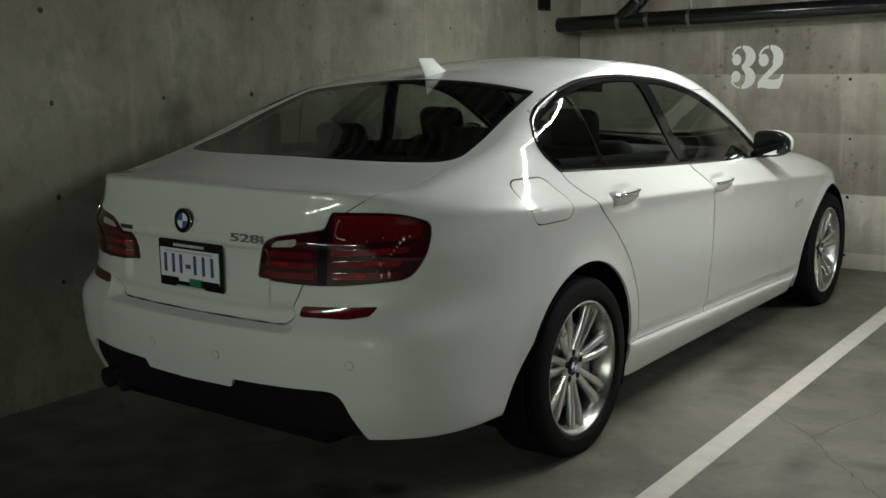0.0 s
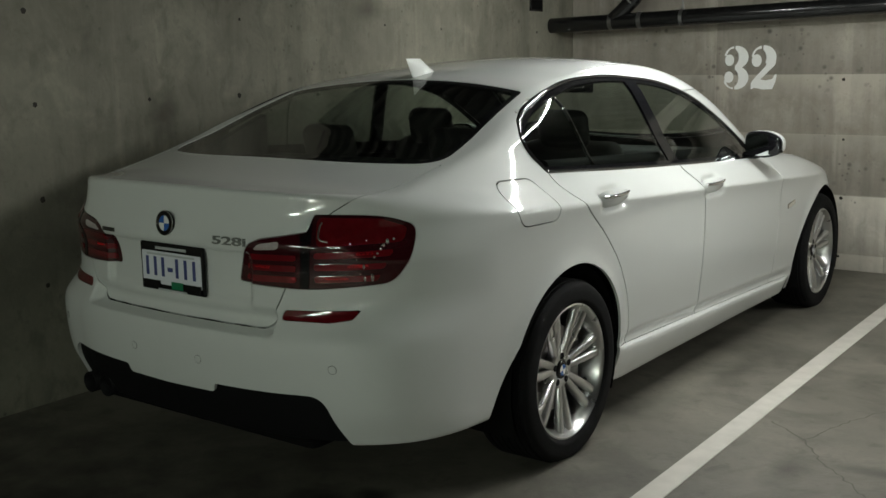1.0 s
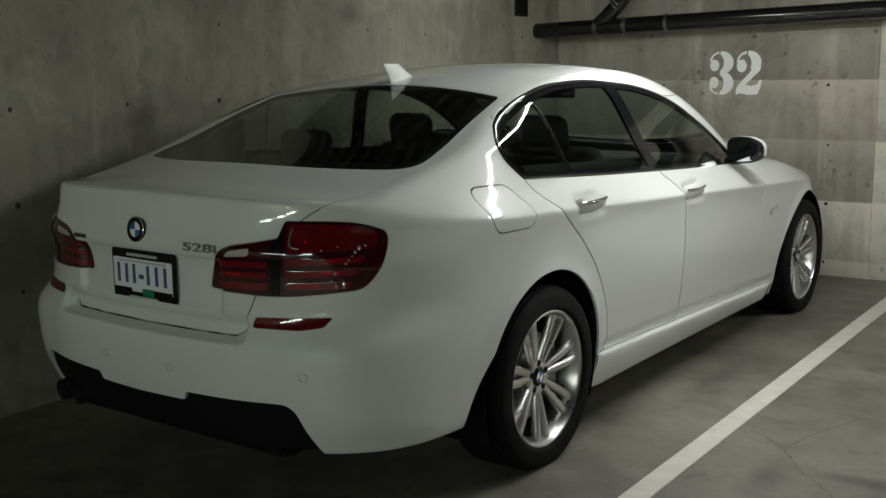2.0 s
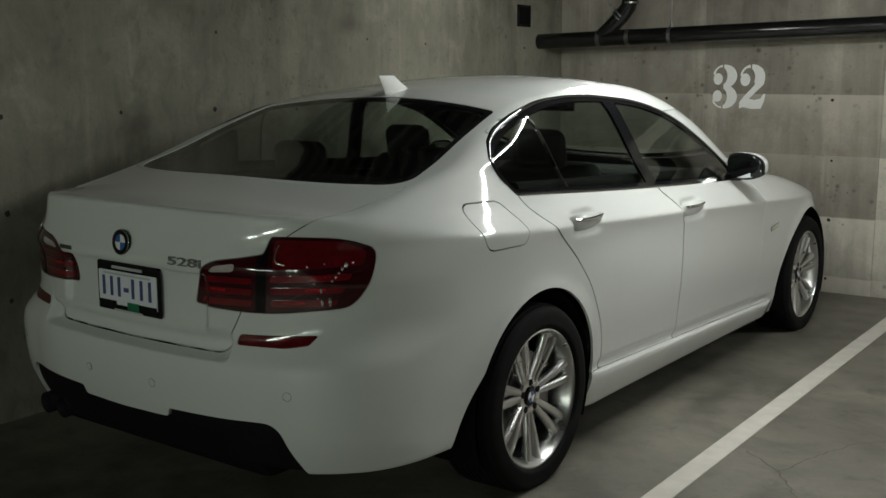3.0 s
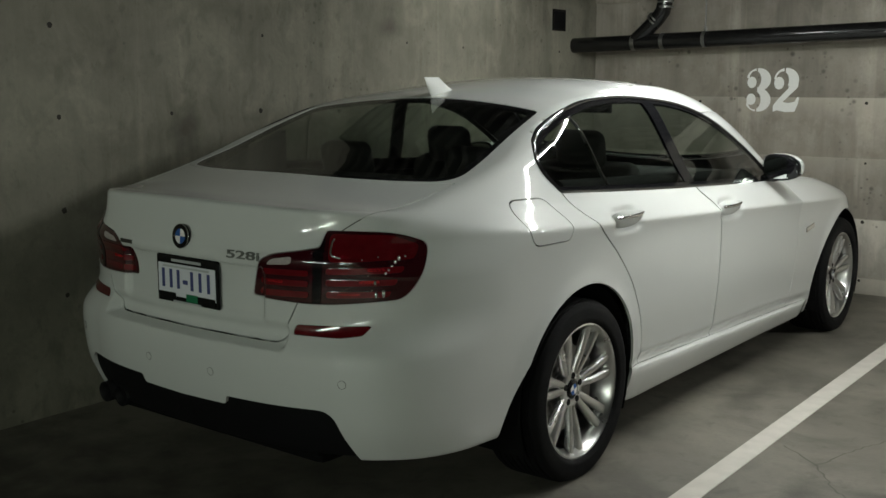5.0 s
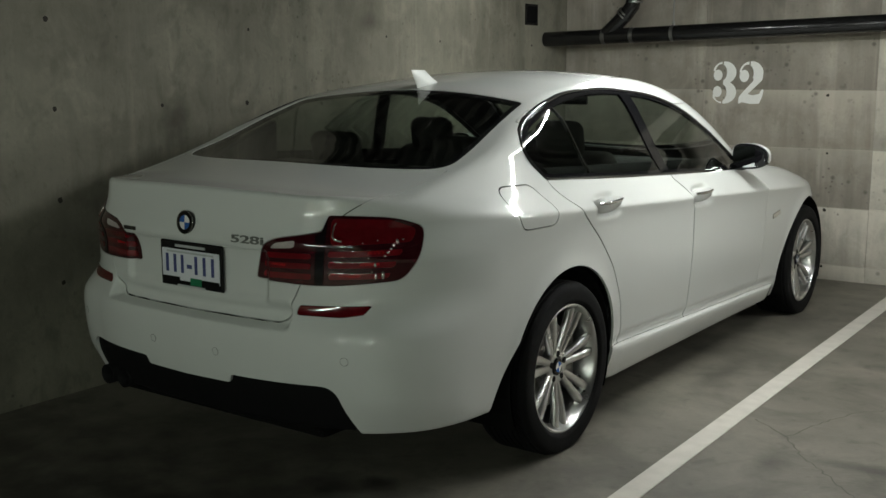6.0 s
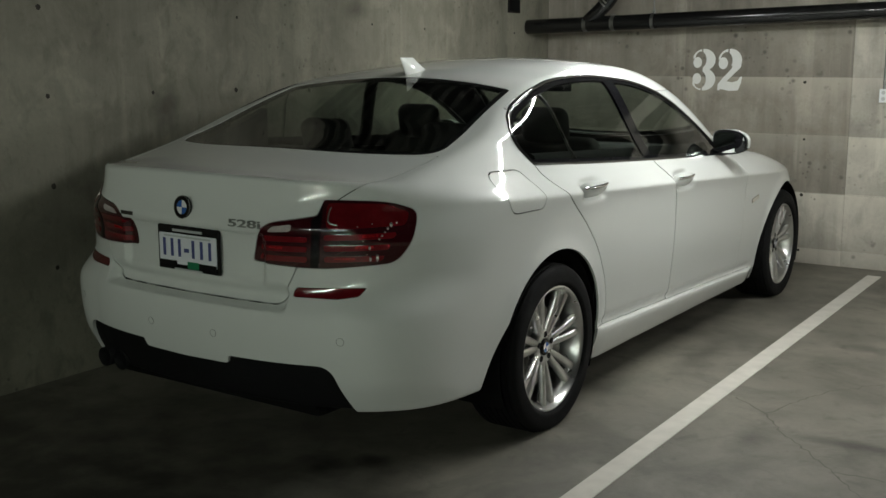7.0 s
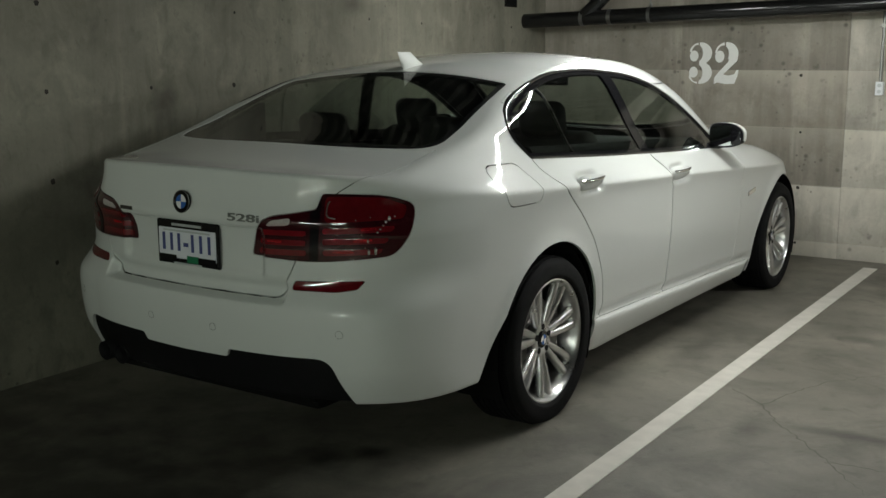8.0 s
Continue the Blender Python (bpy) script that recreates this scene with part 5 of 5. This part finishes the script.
for z in (1.965, 2.0):
    part("band", tube_along([(-0.56, PY, z - 0.006), (-0.56, PY, z + 0.006)], 0.058, 28), BAND, drain, smooth=0.9)
for q in (0.55, 0.72):
    px, pzz = -0.70 + 0.075 * q * 1.3, pz(-0.8) + 0.085 + 0.07 * q * 1.6
    part("band", tube_along([(px - 0.004, PY, pzz - 0.004), (px + 0.004, PY, pzz + 0.004)], 0.058, 28), BAND, drain, smooth=0.9)
part("coupling", tube_along([(-0.56, PY, 2.005), (-0.56, PY, TOP)], 0.059, 28), RUBBER, drain, smooth=0.9)
for x in (-0.255, 2.2, 4.6):
    part("hanger_ring", tube_along([(x - 0.012, PY, pz(x)), (x + 0.012, PY, pz(x))], 0.0575, 28), BAND, drain, "galvanised hanger ring", smooth=0.9)
    part("hanger_rod", tube_along([(x, PY, pz(x) + 0.05), (x, PY, TOP)], 0.006, 10), BAND, drain)
    part("hanger_nut", tube_along([(x, PY, pz(x) + 0.055), (x, PY, pz(x) + 0.085)], 0.012, 6), BAND, drain)

sleeve = in_bay(empty("wall_sleeve"))
tagged(sleeve, "dark rectangular sleeve box in the concrete wall", "box")
part("box_frame", box(WX - 0.01, WX + 0.016, 3.44, 3.62, 1.81, 1.965, 0.003), GLOSS_BLACK, sleeve)
# flat dark sheet over the frame, for the shade inside the sleeve
part("box_recess", box(WX + 0.014, WX + 0.018, 3.455, 3.605, 1.825, 1.95, 0.001), SHELL, sleeve)

socket = in_bay(empty("wall_socket"))
tagged(socket, "white metal socket box with conduit on the wall", "socket")
part("socket_box", box(1.270, 1.318, WY - 0.050, WY - 0.008, 1.172, 1.258, 0.005), OUTLET, socket)
part("cover_plate", box(1.268, 1.320, WY - 0.055, WY - 0.050, 1.169, 1.261, 0.002), OUTLET, socket)
for z in (1.194, 1.236):
    part("outlet_face", tube_along([(1.294, WY - 0.053, z), (1.294, WY - 0.057, z)], 0.013, 20), METAL_BOX, socket)
part("conduit", tube_along([(1.294, WY - 0.030, 1.26), (1.294, WY - 0.030, TOP)], 0.0105, 14), BAND, socket, smooth=0.9)
part("conduit_clip", box(1.274, 1.330, WY - 0.044, WY - 0.008, 1.625, 1.645, 0.003), BAND, socket)
